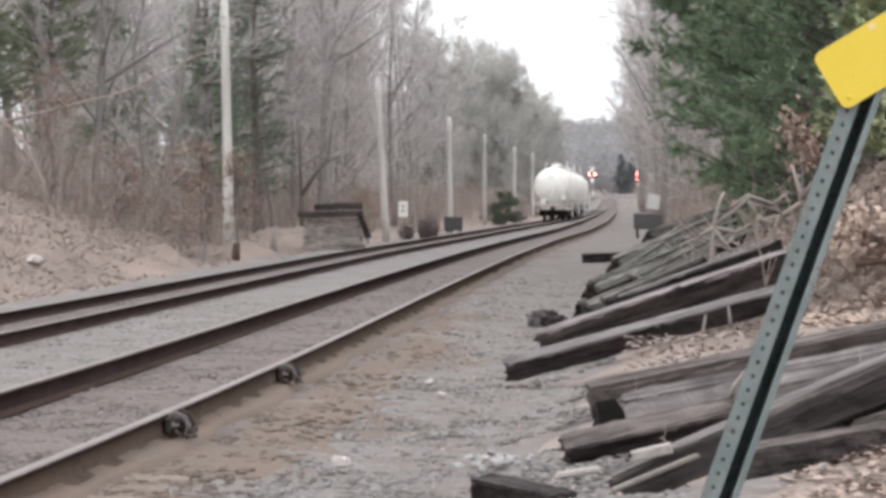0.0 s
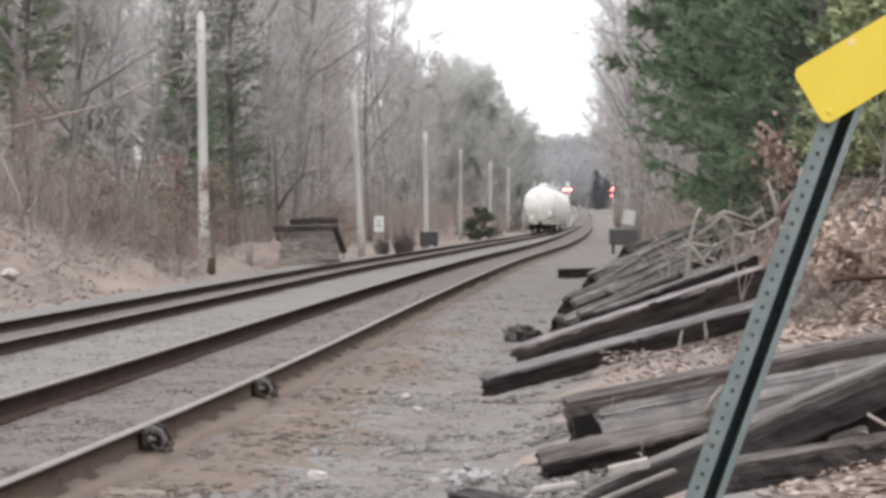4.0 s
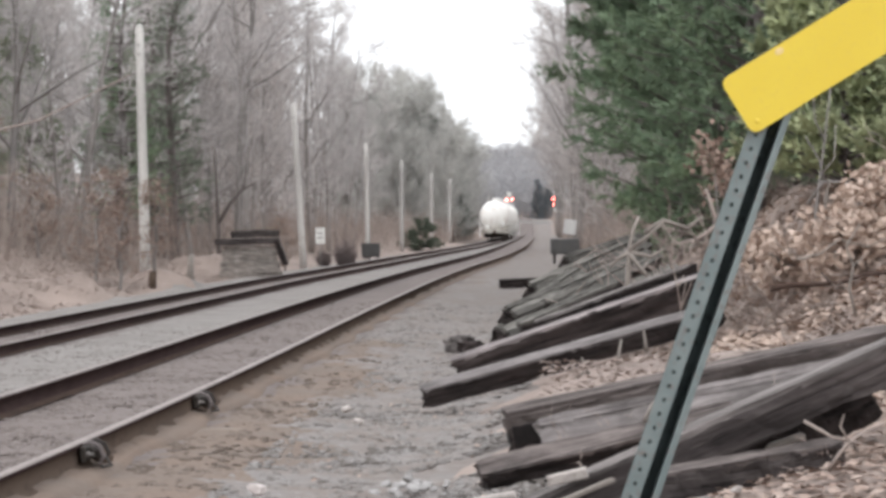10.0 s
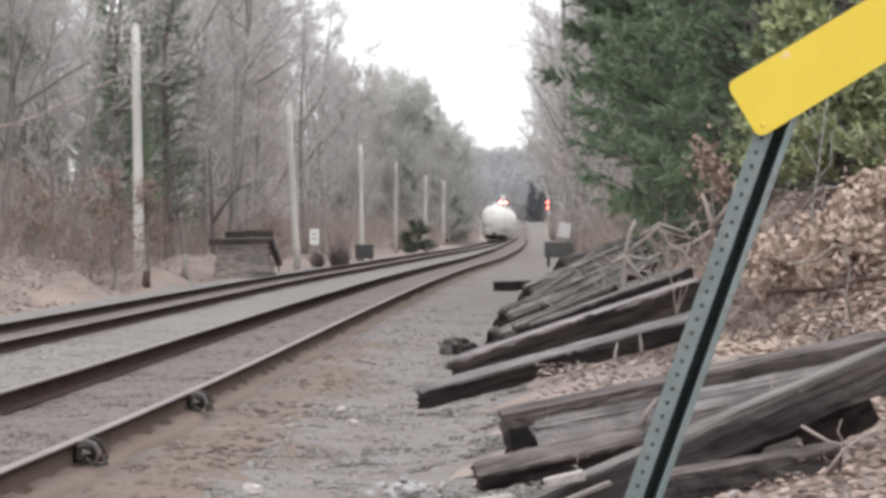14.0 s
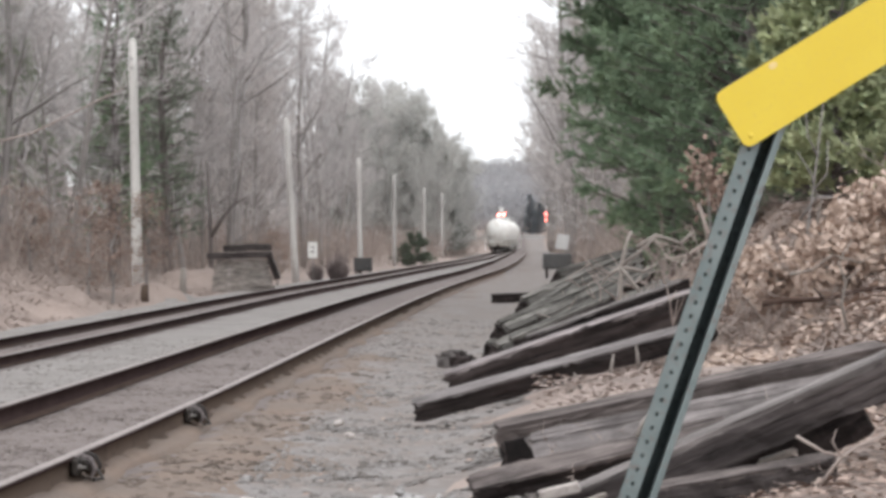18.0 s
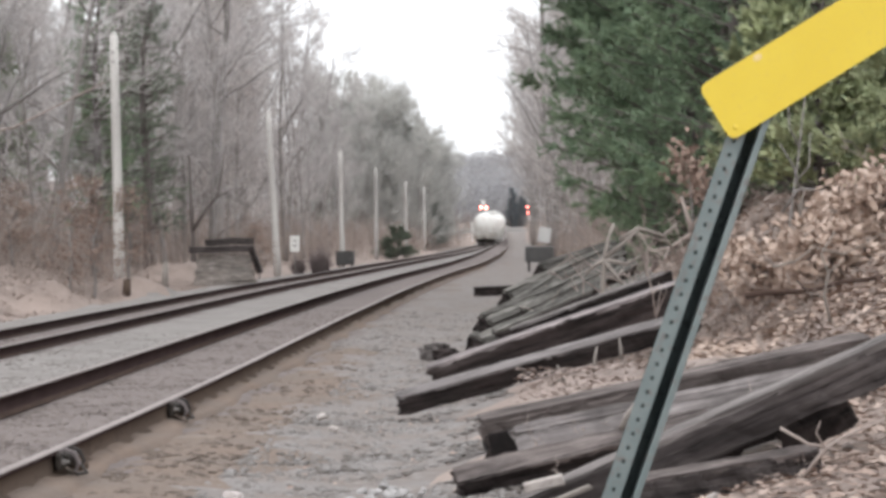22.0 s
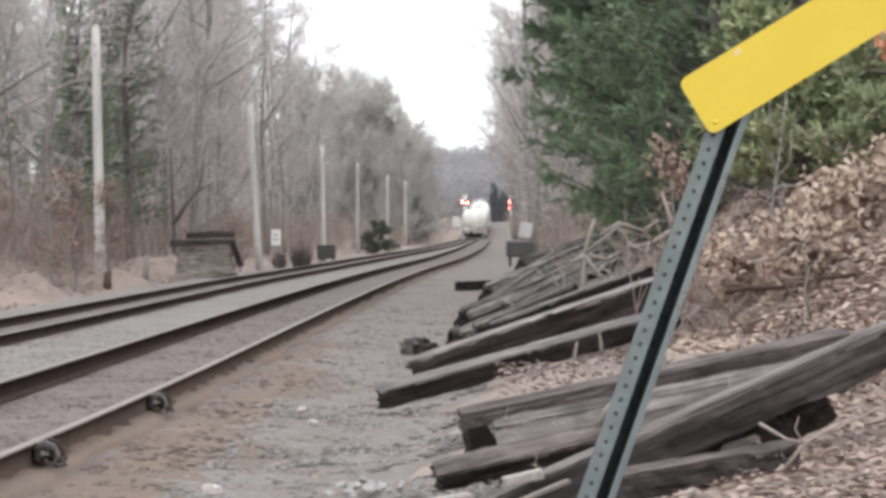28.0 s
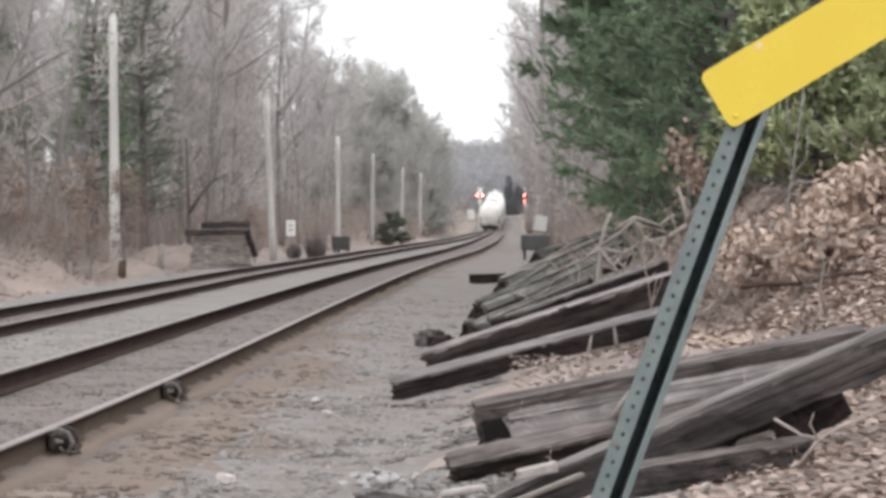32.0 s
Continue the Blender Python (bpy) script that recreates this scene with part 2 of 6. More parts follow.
SCUFF = material("scuffed_sheeting", (0.72, 0.55, 0.26), (0.69, 0.52, 0.17), rough=0.6, scale=40, fine=200, bump=0.0, vary=0)
TAN_TIE = material("sandy_tie_end", (0.235, 0.192, 0.160), (0.205, 0.165, 0.136), (0.165, 0.132, 0.110), scale=2.5, fine=16, stretch=(0.4, 5, 5), bump=0.6, depth=0.02, vary=0.1)
HOLLOW_SHADE = material("rotten_black_wood", (0.012, 0.01, 0.01), (0.018, 0.014, 0.014), rough=0.95, scale=20, fine=80, bump=0.5, vary=0)
GRIMY = material("grimy_white_paint", (0.62, 0.59, 0.54), (0.3, 0.27, 0.24), (0.16, 0.14, 0.12), rough=0.6, scale=1.6, fine=7, bump=0.1, vary=0.1)
OFFWHITE = material("dulled_white_paint", (0.440, 0.431, 0.422), (0.378, 0.370, 0.361), (0.290, 0.282, 0.273), rough=0.6, scale=3, fine=25, bump=0.05, vary=0)
SHRUB_NEEDLES = material("shrub_leaves", (0.11, 0.132, 0.1), (0.15, 0.17, 0.13), (0.08, 0.098, 0.074), scale=1.5, fine=8, bump=0, vary=0)
RUST = material("rusty_steel", (0.074, 0.049, 0.040), (0.053, 0.036, 0.030), (0.094, 0.064, 0.052), rough=0.9, metal=0.0, scale=2, fine=25, stretch=(1, 1, 1), bump=0.2, vary=0.1, spec=0.1)
SHADE_GREASE = material("greasy_rail_side", (0.036, 0.022, 0.021), (0.052, 0.034, 0.032), rough=0.95, metal=0.0, scale=2, fine=25, bump=0.1, vary=0, spec=0.08)
HEAD = material("rail_head", (0.246, 0.209, 0.196), (0.205, 0.172, 0.162), rough=0.55, metal=0.2, scale=1.5, fine=30, bump=0.05, vary=0.05)
# Duller grey for the farthest poles: haze put into their colour.
POLE_HAZED = material("old_grey_pole_wood", (0.43, 0.415, 0.398), (0.36, 0.345, 0.33), (0.25, 0.236, 0.224), scale=1, fine=20, stretch=(3, 3, 0.4), bump=0.4, vary=0.08)
POLE = material("pole_wood", (0.56, 0.542, 0.515), (0.47, 0.448, 0.428), (0.30, 0.282, 0.265), scale=1, fine=20, stretch=(3, 3, 0.4), bump=0.4, vary=0.08)
GALV = material("painted_post", (0.195, 0.228, 0.227), (0.155, 0.190, 0.191), (0.170, 0.155, 0.148), rough=0.5, metal=0.3, scale=9, fine=50, bump=0.15, depth=0.003, vary=0)
HOLE_SHADE = material("post_liner", (0.085, 0.100, 0.102), (0.065, 0.078, 0.080), rough=0.6, metal=0.2, scale=9, fine=60, bump=0.1, vary=0)
# Steel darkened for the shade inside the post and along the plate.
SHADE_STEEL = material("post_inside", (0.040, 0.055, 0.055), (0.055, 0.072, 0.072), rough=0.6, metal=0.3, scale=9, fine=60, bump=0.1, vary=0)
YELLOW = material("yellow_sheeting", (0.684, 0.516, 0.046), (0.668, 0.492, 0.040), (0.640, 0.470, 0.052), rough=0.42, scale=6, fine=90, bump=0.03, depth=0.002, vary=0, spec=0.5)
TANK = material("tank_paint", (0.86, 0.85, 0.82), (0.80, 0.785, 0.75), (0.60, 0.54, 0.48), rough=0.45, scale=0.7, fine=3, stretch=(1, 1, 0.4), bump=0.05, vary=0.03, spec=0.5)
BLACK = material("grimy_black_steel", (0.035, 0.03, 0.028), (0.055, 0.046, 0.04), rough=0.7, metal=0.3, scale=2, fine=15, bump=0.2, vary=0.1)
STEEL = material("worn_steel", (0.3, 0.29, 0.28), (0.22, 0.2, 0.19), rough=0.4, metal=0.8, scale=3, fine=20, bump=0.1, vary=0.1)
BOXGREY = material("box_paint", (0.08, 0.08, 0.08), (0.062, 0.062, 0.063), (0.11, 0.103, 0.096), rough=0.6, scale=2, fine=20, bump=0.1, vary=0.15)
WHITE = material("white_paint", (0.8, 0.8, 0.78), (0.72, 0.71, 0.68), (0.55, 0.53, 0.5), rough=0.55, scale=3, fine=25, bump=0.05, vary=0.04)
ROAD = material("asphalt", (0.17, 0.165, 0.16), (0.22, 0.21, 0.2), (0.12, 0.12, 0.12), scale=0.4, fine=12, bump=0.2, vary=0)
QUARTZ = material("white_quartz", (0.62, 0.56, 0.54), (0.54, 0.48, 0.46), (0.44, 0.39, 0.375), rough=0.6, scale=6, fine=30, bump=0.4, vary=0.08)
CHALK = material("whitish_stone", (0.355, 0.342, 0.336), (0.298, 0.286, 0.281), (0.24, 0.23, 0.225), scale=6, fine=30, bump=0.5, vary=0.15)
ROCK = material("pale_stone", (0.425, 0.383, 0.357), (0.357, 0.323, 0.306), (0.281, 0.255, 0.238), scale=5, fine=30, bump=0.5, vary=0.2)
# Needles lightened and blued, with distance haze painted into them.
SPRUCE_HAZE = material("blue_grey_evergreen", (0.165, 0.188, 0.205), (0.205, 0.226, 0.242), (0.13, 0.15, 0.164), scale=1.5, fine=8, bump=0, vary=0.1)
YOUNG_NEEDLES = material("young_pine_needles", (0.272, 0.312, 0.182), (0.375, 0.402, 0.238), (0.165, 0.205, 0.125), scale=1.2, fine=4, bump=0, vary=0.2)
# Twigs greyed and blued: the hill's haze is put into the colour.
HILL_HAZE = material("hill_twigs", (0.455, 0.450, 0.458), (0.38, 0.374, 0.382), scale=0.05, fine=0.6, bump=0, vary=0)


def thin(mat, share):
    """Lets a share of the light through twigs and needles, paling them as haze would."""
    nt = mat.node_tree
    through_, mixed = nt.nodes.new("ShaderNodeBsdfTranslucent"), nt.nodes.new("ShaderNodeMixShader")
    solid = nt.nodes["Principled BSDF"]
    mixed.inputs[0].default_value = share
    nt.links.new(solid.inputs["Base Color"].links[0].from_socket, through_.inputs["Color"])
    nt.links.new(solid.outputs[0], mixed.inputs[1])
    nt.links.new(through_.outputs[0], mixed.inputs[2])
    nt.links.new(mixed.outputs[0], nt.nodes["Material Output"].inputs["Surface"])


for twigs_, share_ in ((HILL_HAZE, 0.5), (TWIG, 0.4), (BROWN_TWIG, 0.35), (OLIVE_TWIG, 0.35), (STAND_HAZE, 0.35), (SPRUCE_HAZE, 0.3), (HAZY_NEEDLES, 0.3), (SOFT_NEEDLES, 0.3)):
    thin(twigs_, share_)
REDPAINT = material("red_stripes", (0.6, 0.05, 0.04), (0.5, 0.05, 0.04), rough=0.4, scale=4, fine=30, bump=0.05, vary=0)
RUST_PALE = material("dusty_brown_rail_side", (0.114, 0.084, 0.066), (0.093, 0.069, 0.055), (0.071, 0.052, 0.043), rough=0.9, metal=0.0, scale=2, fine=14, stretch=(1, 0.4, 1), bump=0.2, vary=0, spec=0.1)
DARK_TWIG = material("dark_red_brown_twigs", (0.215, 0.175, 0.168), (0.165, 0.135, 0.132), scale=0.8, fine=4, bump=0, vary=0.1)
LIMB = material("grey_dead_limb", (0.285, 0.252, 0.226), (0.235, 0.205, 0.184), (0.18, 0.156, 0.14), scale=6, fine=50, bump=0.5, vary=0.1)
CLAMP = material("dusty_clamp_steel", (0.185, 0.158, 0.158), (0.13, 0.11, 0.11), (0.06, 0.05, 0.05), rough=0.7, scale=8, fine=40, bump=0.4, vary=0.1)
RED = glow("red_signal_lens", (1.0, 0.15, 0.11), 34.0)
RED_SOFT = glow("dim_red_signal_lens", (1.0, 0.17, 0.13), 12.0)


# ---- mesh tools ----
class Soup:
    def __init__(self):
        self.v, self.f = [], []

    def add(self, vs, fs, m=None):
        k = len(self.v)
        self.v.extend(tuple(m @ Vector(p)) for p in vs) if m else self.v.extend(tuple(p) for p in vs)
        self.f.extend(tuple(i + k for i in q) for q in fs)

    def box(self, size, m=None, bevel=0.0):
        x, y, z = (s / 2 for s in size)
        if not bevel:
            vs = [(i * x, j * y, k * z) for i in (-1, 1) for j in (-1, 1) for k in (-1, 1)]
            self.add(vs, [(0, 1, 3, 2), (4, 6, 7, 5), (0, 4, 5, 1), (2, 3, 7, 6), (0, 2, 6, 4), (1, 5, 7, 3)], m)
            return
        b, vs, idx = bevel, [], {}
        for i in (-1, 1):
            for j in (-1, 1):
                for k in (-1, 1):
                    for a in range(3):
                        p = [i * (x - b), j * (y - b), k * (z - b)]
                        p[a] = (i * x, j * y, k * z)[a]
                        idx[i, j, k, a] = len(vs)
                        vs.append(p)
        fs = []
        for a in range(3):
            u, w = [q for q in range(3) if q != a]
            for s in (-1, 1):
                q = []
                for su, sw in ((-1, -1), (1, -1), (1, 1), (-1, 1)):
                    key = [0, 0, 0]
                    key[a], key[u], key[w] = s, su, sw
                    q.append(idx[(*key, a)])
                fs.append(tuple(q))
            for su in (-1, 1):
                for sw in (-1, 1):
                    lo, hi = [0, 0, 0], [0, 0, 0]
                    lo[a], lo[u], lo[w], hi[a], hi[u], hi[w] = -1, su, sw, 1, su, sw
                    fs.append((idx[(*lo, u)], idx[(*hi, u)], idx[(*hi, w)], idx[(*lo, w)]))
        for i in (-1, 1):
            for j in (-1, 1):
                for k in (-1, 1):
                    fs.append(tuple(idx[i, j, k, a] for a in range(3)))
        self.add(vs, fs, m)

    def tube(self, pts, radii, sides=6, cap=True):
        k = len(self.v)
        for i, p in enumerate(pts):
            p = Vector(p)
            d = Vector(pts[min(i + 1, len(pts) - 1)]) - Vector(pts[max(i - 1, 0)])
            d = d.normalized() if d.length > 1e-9 else Vector((0, 0, 1))
            s = d.cross(Vector((0.31, 0.87, 0.38))).normalized()
            u = d.cross(s)
            for j in range(sides):
                a = 2 * math.pi * j / sides
                self.v.append(tuple(p + (s * math.cos(a) + u * math.sin(a)) * radii[i]))
        for i in range(len(pts) - 1):
            for j in range(sides):
                a, b = k + i * sides + j, k + i * sides + (j + 1) % sides
                self.f.append((a, b, b + sides, a + sides))
        if cap:
            self.f.append(tuple(k + j for j in reversed(range(sides))))
            self.f.append(tuple(k + (len(pts) - 1) * sides + j for j in range(sides)))

    def lathe(self, profile, m=None, sides=24):
        """profile of (radius, height) round the z axis."""
        vs = [(r * math.cos(2 * math.pi * j / sides), r * math.sin(2 * math.pi * j / sides), h) for r, h in profile for j in range(sides)]
        fs = []
        for i in range(len(profile) - 1):
            for j in range(sides):
                a, b = i * sides + j, i * sides + (j + 1) % sides
                fs.append((a, b, b + sides, a + sides))
        fs.append(tuple(reversed(range(sides))))
        fs.append(tuple((len(profile) - 1) * sides + j for j in range(sides)))
        self.add(vs, fs, m)

    def mesh(self, name, mat, smooth=False):
        me = bpy.data.meshes.new(name)
        me.from_pydata(self.v, [], self.f)
        if name == "web":
            bm = bmesh.new()
            bm.from_mesh(me)
            bmesh.ops.remove_doubles(bm, verts=bm.verts, dist=1e-5)
            bm.to_mesh(me)
            bm.free()
        me.materials.append(mat)
        me.validate()
        me.update()
        if smooth:
            me.polygons.foreach_set("use_smooth", [True] * len(me.polygons))
        return me


def part(name, soup, mat, parent=None, label="", smooth=False, m=None):
    ob = new(name, soup.mesh(name, mat, smooth) if isinstance(soup, Soup) else soup)
    if parent:
        ob.parent = parent
    if m:
        ob.matrix_basis = m
    return tagged(ob, label) if label else ob


def mesh_of(name, verts, faces, mat, smooth=False):
    """A mesh from arrays: verts (n, 3), faces (k, 3 or 4)."""
    me = bpy.data.meshes.new(name)
    n, k, c = len(verts), len(faces), faces.shape[1]
    me.vertices.add(n)
    me.vertices.foreach_set("co", np.asarray(verts, np.float32).ravel())
    me.loops.add(k * c)
    me.loops.foreach_set("vertex_index", np.asarray(faces, np.int32).ravel())
    me.polygons.add(k)
    me.polygons.foreach_set("loop_start", np.arange(0, k * c, c, dtype=np.int32))
    me.polygons.foreach_set("loop_total", np.full(k, c, np.int32))
    me.materials.append(mat)
    if smooth:
        me.polygons.foreach_set("use_smooth", np.ones(k, bool))
    me.update(calc_edges=True)
    me.validate()
    return me


def base(name, label, category, m, group="", kind=""):
    ob = new(name)
    ob.empty_display_size = 0.3
    ob.matrix_basis = m
    return tagged(ob, label, category, group, kind)


def bars(p0, p1, r, sides=3):
    """Many thin straight twigs at once: arrays (n, 3) of ends and radii (n,)."""
    n = len(p0)
    d = p1 - p0
    d /= np.linalg.norm(d, axis=1, keepdims=True) + 1e-9
    s = np.cross(d, np.array([0.31, 0.87, 0.38]))
    s /= np.linalg.norm(s, axis=1, keepdims=True) + 1e-9
    u = np.cross(d, s)
    rings = []
    for p, k in ((p0, 1.0), (p1, 0.55)):
        for j in range(sides):
            a = 2 * math.pi * j / sides
            rings.append(p + (s * math.cos(a) + u * math.sin(a)) * (r * k)[:, None])
    v = np.stack(rings, 1).reshape(-1, 3)
    f = np.concatenate([np.arange(n)[:, None] * 2 * sides + np.array([j, (j + 1) % sides, sides + (j + 1) % sides, sides + j]) for j in range(sides)])
    return v, f


def blades(p0, p1, r):
    """Many fine tapered twigs or needles, one thin leaf-like triangle each."""
    n = len(p0)
    g = np.random.default_rng(n)
    s = np.cross(p1 - p0, g.normal(0, 1, (n, 3)))
    s *= (r / (np.linalg.norm(s, axis=1) + 1e-9))[:, None]
    return np.stack([p0 - s, p0 + s, p1], 1).reshape(-1, 3), np.arange(3 * n).reshape(n, 3)


# ---- the plan: the line of the tracks and the lie of the land ----
RUN = np.arange(-40.0, 700.0, 1.0)


def eased(ys, xs, turns=2):
    a = np.interp(RUN, ys, xs)
    for _ in range(turns):
        a = np.convolve(np.pad(a, 6, mode="edge"), np.ones(13) / 13, "valid")
    return a


NEAR_X = eased([-40, 0, 12, 18, 25, 38, 60, 80, 107, 150, 195, 241, 280, 318, 349, 400, 440, 700], [-5.4, -4.2, -3.63, -3.38, -3.25, -3.06, -2.6, -1.98, -0.85, 0.1, 0.75, 1.3, 1.75, 2.1, 2.4, 2.7, 2.2, -10])
FAR_X = eased([-40, 0, 30, 40, 60, 84, 107, 150, 195, 241, 280, 318, 349, 375, 400, 440, 700], [-10.3, -9.3, -8.6, -8.38, -8.0, -7.5, -6.6, -4.95, -3.12, -2.0, -1.15, -0.3, 0.7, 1.6, 2.3, 2.2, -10])
RISE = eased([-40, 365, 400, 440, 700], [0, 0, 1.75, 2.9, 3.4])
NEAR_Z = RISE + eased([-40, 107, 195, 300, 349, 700], [0.2, 0.2, 0.05, -0.25, -0.33, -0.33])
FAR_Z = RISE + eased([-40, 30, 195, 241, 349, 700], [-0.22, -0.22, -0.28, -0.38, -0.4, -0.33])


def near_x(y): return np.interp(y, RUN, NEAR_X)
def far_x(y): return np.interp(y, RUN, FAR_X)
def near_z(y): return np.interp(y, RUN, NEAR_Z)
def far_z(y): return np.interp(y, RUN, FAR_Z)


def smooth01(a, b, x):
    t = np.clip((x - a) / (b - a), 0, 1)
    return t * t * (3 - 2 * t)


def wave(x, y):
    return (np.sin(x * 1.3 + y * 0.7) + np.sin(x * 0.53 - y * 1.1 + 1.7) + np.sin(x * 2.9 + y * 2.3 + 0.4) * 0.5 + np.sin(y * 0.31 + 2.0) * 0.7) / 3.2


def bed(x, y):
    """Height of the ballast."""
    a, b = near_z(y) - 0.187, far_z(y) - 0.187
    dn, df = x - near_x(y), x - far_x(y)
    z_near = np.where(dn > 0, a - 0.035 * smooth01(0.72, 0.85, dn) - 0.06 * smooth01(1.35, 2.2, dn), a - 0.45 * smooth01(1.2, 2.8, -dn))
    z_far = np.where(df < 0, b - 0.35 * smooth01(1.3, 2.4, -df), b - 0.3 * smooth01(1.2, 2.6, df))
    return np.maximum(z_near, z_far)


def land(x, y):
    """Height of the ground."""
    s = x - near_x(y) - 3.1
    fade = smooth01(3, 13, y) * (1 - 0.6 * smooth01(60, 110, y))
    right = near_z(y) - 0.26 - 0.1 * (1 - smooth01(-0.8, 0.5, s)) + fade * (0.2 * np.clip(s, 0, 2.7) + (0.5 + 0.3 * smooth01(18, 24, y) * (1 - smooth01(45, 60, y))) * np.clip(s - 2.7, 0, 2.0) + 0.06 * np.clip(s - 4.7, 0, 60))
    q = far_x(y) - 3.2 - x
    fadel = 1 - 0.85 * smooth01(72, 100, y)
    left = far_z(y) - 0.33 + fadel * (0.43 * np.clip(q - 0.9, 0, 6)) + 0.03 * np.clip(q, 0, 80) * smooth01(60, 140, y)
    mid = np.minimum(near_z(y), far_z(y)) - 0.85
    z = np.where(s > -0.8, right, np.where(q > -0.8, left, mid))
    z = z + 0.04 * wave(x, y) * smooth01(0.2, 1.5, np.maximum(s, q)) + 0.25 * wave(x * 0.35, y * 0.35) * smooth01(2.5, 7, np.maximum(s, q))
    for hx, hy, hh, hr in ((-11.5, 68, 0.6, 0.7), (-13.4, 62, 0.45, 1.1), (-11.0, 77, 0.5, 0.7), (-12.2, 68, 0.4, 1.0), (-9.8, 79, 0.3, 0.8), (-11.15, 79.6, 0.85, 1.0), (-11.9, 73, 0.35, 0.9), (-14.6, 66, 0.4, 0.9), (-11.35, 98.8, 0.9, 0.8), (-12.6, 98, 0.7, 1.0), (0.6, 13.1, -0.17, 0.5)):
        z = z + hh * np.exp(-((x - hx) ** 2 + ((y - hy) * 0.8) ** 2) / (hr * hr))
    return z + 14 * smooth01(430, 800, y) * (0.85 + 0.12 * np.sin(x * 0.011 + 1) + 0.05 * np.sin(x * 0.037))


def ground_at(x, y):
    return float(max(land(np.array(x, float), np.array(y, float)), bed(np.array(x, float), np.array(y, float))))


def sheet(name, xs, ys, height, mat):
    X, Y = np.meshgrid(xs, ys)
    Z = height(X, Y)
    v = np.stack([X, Y, Z], -1).reshape(-1, 3)
    w = len(xs)
    i = (np.arange(len(ys) - 1)[:, None] * w + np.arange(w - 1)[None]).ravel()
    return new(name, mesh_of(name, v, np.stack([i, i + 1, i + 1 + w, i + w], 1), mat, True))


xs = np.concatenate([[-3000, -1500, -800, -400, -200, -120, -80], np.arange(-60, -16, 1.5), np.arange(-16, 9, 0.3), np.arange(9, 60, 1.5), [80, 120, 200, 400, 800, 1500, 3000]])
ys = np.concatenate([[-800, -300, -100, -40], np.arange(-20, 10, 1.5), np.arange(10, 60, 0.4), np.arange(60, 130, 1.0), np.arange(130, 420, 3.0), np.arange(420, 1000, 20), [1100, 1400, 2000, 3000, 4500]])
tagged(sheet("ground", xs, ys, land, SOIL), "leaf-strewn brown soil beside the railway", "ground", kind="structure")

# ballast follows the line of the tracks
off = np.concatenate([np.arange(-2.9, 5.31, 0.22), np.arange(5.5, 8.2, 0.22)])
yb = np.concatenate([np.arange(-38, 10, 2.0), np.arange(10, 60, 0.5), np.arange(60, 446, 2.0)])
OX, YB = np.meshgrid(np.linspace(0, 1, 52), yb)
EDGE = 4.0 - 0.35 * np.sin(YB * 0.9) - 0.25 * np.sin(YB * 2.3 + 1) - 0.5 * np.exp(-((YB - 19) / 2.4) ** 2) + 0.6 * (1 - smooth01(14.6, 16.2, YB))
XB = (far_x(YB) - 2.75) * (1 - OX) + (near_x(YB) + EDGE) * OX
SINK = 0.12 * smooth01(0.94, 1.0, OX)
ZB = np.maximum(bed(XB, YB), land(XB, YB) + 0.05 - SINK) + 0.014 * wave(XB * 5, YB * 5)
iv = (np.arange(len(yb) - 1)[:, None] * 52 + np.arange(51)[None]).ravel()
ballast = new("ballast_bed", mesh_of("ballast_bed", np.stack([XB, YB, ZB], -1).reshape(-1, 3), np.stack([iv, iv + 1, iv + 53, iv + 52], 1), BALLAST, True))
mid_off = (XB - near_x(YB))[:-1, :-1].ravel() + 0.07
zone = np.where(np.abs(mid_off) < 0.95, 1, np.where(mid_off < -1.1, np.where(np.abs((XB - far_x(YB))[:-1, :-1].ravel()) < 0.9, 1, 2), 0)).astype(np.int32)
ballast.data.materials.append(BALLAST_DIRTY)
ballast.data.materials.append(BALLAST_CLEAN)
ballast.data.materials.append(BALLAST_RUST)
rim = 1.75 + (0.3 * np.sin(YB * 0.8) + 0.2 * np.sin(YB * 2.1 + 1))[:-1, :-1].ravel()
zone = np.where((mid_off >= 0.95) & (mid_off < rim - 0.9 * smooth01(24, 40, YB[:-1, :-1].ravel())), 3, zone).astype(np.int32)
ballast.data.polygons.foreach_set("material_index", zone)
tagged(ballast, "grey crushed stone ballast under and between the tracks", "ballast", kind="structure")
# dirt washed up against the outside of the nearer rail
yd = np.concatenate([np.arange(10, 50, 0.25), np.arange(50, 110, 1.0)])
OD, YD = np.meshgrid(np.linspace(0, 1, 7), yd)
rise = (0.04 + 0.014 * wave(YD * 2.1, YD * 3.3) + 0.01 * np.sin(YD * 7.7)) * (1 - smooth01(70, 110, YD))
XD = near_x(YD) + 0.772 + (0.2 + 0.05 * np.sin(YD * 1.7)) * OD
ZD = near_z(YD) - 0.187 + rise * (1 - OD) ** 1.3 - 0.05 * smooth01(0.75, 1.0, OD) + 0.006 * wave(XD * 19, YD * 11)
iv = (np.arange(len(yd) - 1)[:, None] * 7 + np.arange(6)[None]).ravel()
tagged(new("trackside_dirt", mesh_of("trackside_dirt", np.stack([XD, YD, ZD], -1).reshape(-1, 3), np.stack([iv, iv + 1, iv + 8, iv + 7], 1), BALLAST_RUST, True)), "brown dirt and fine stone washed up against the rail", "dirt", kind="structure")


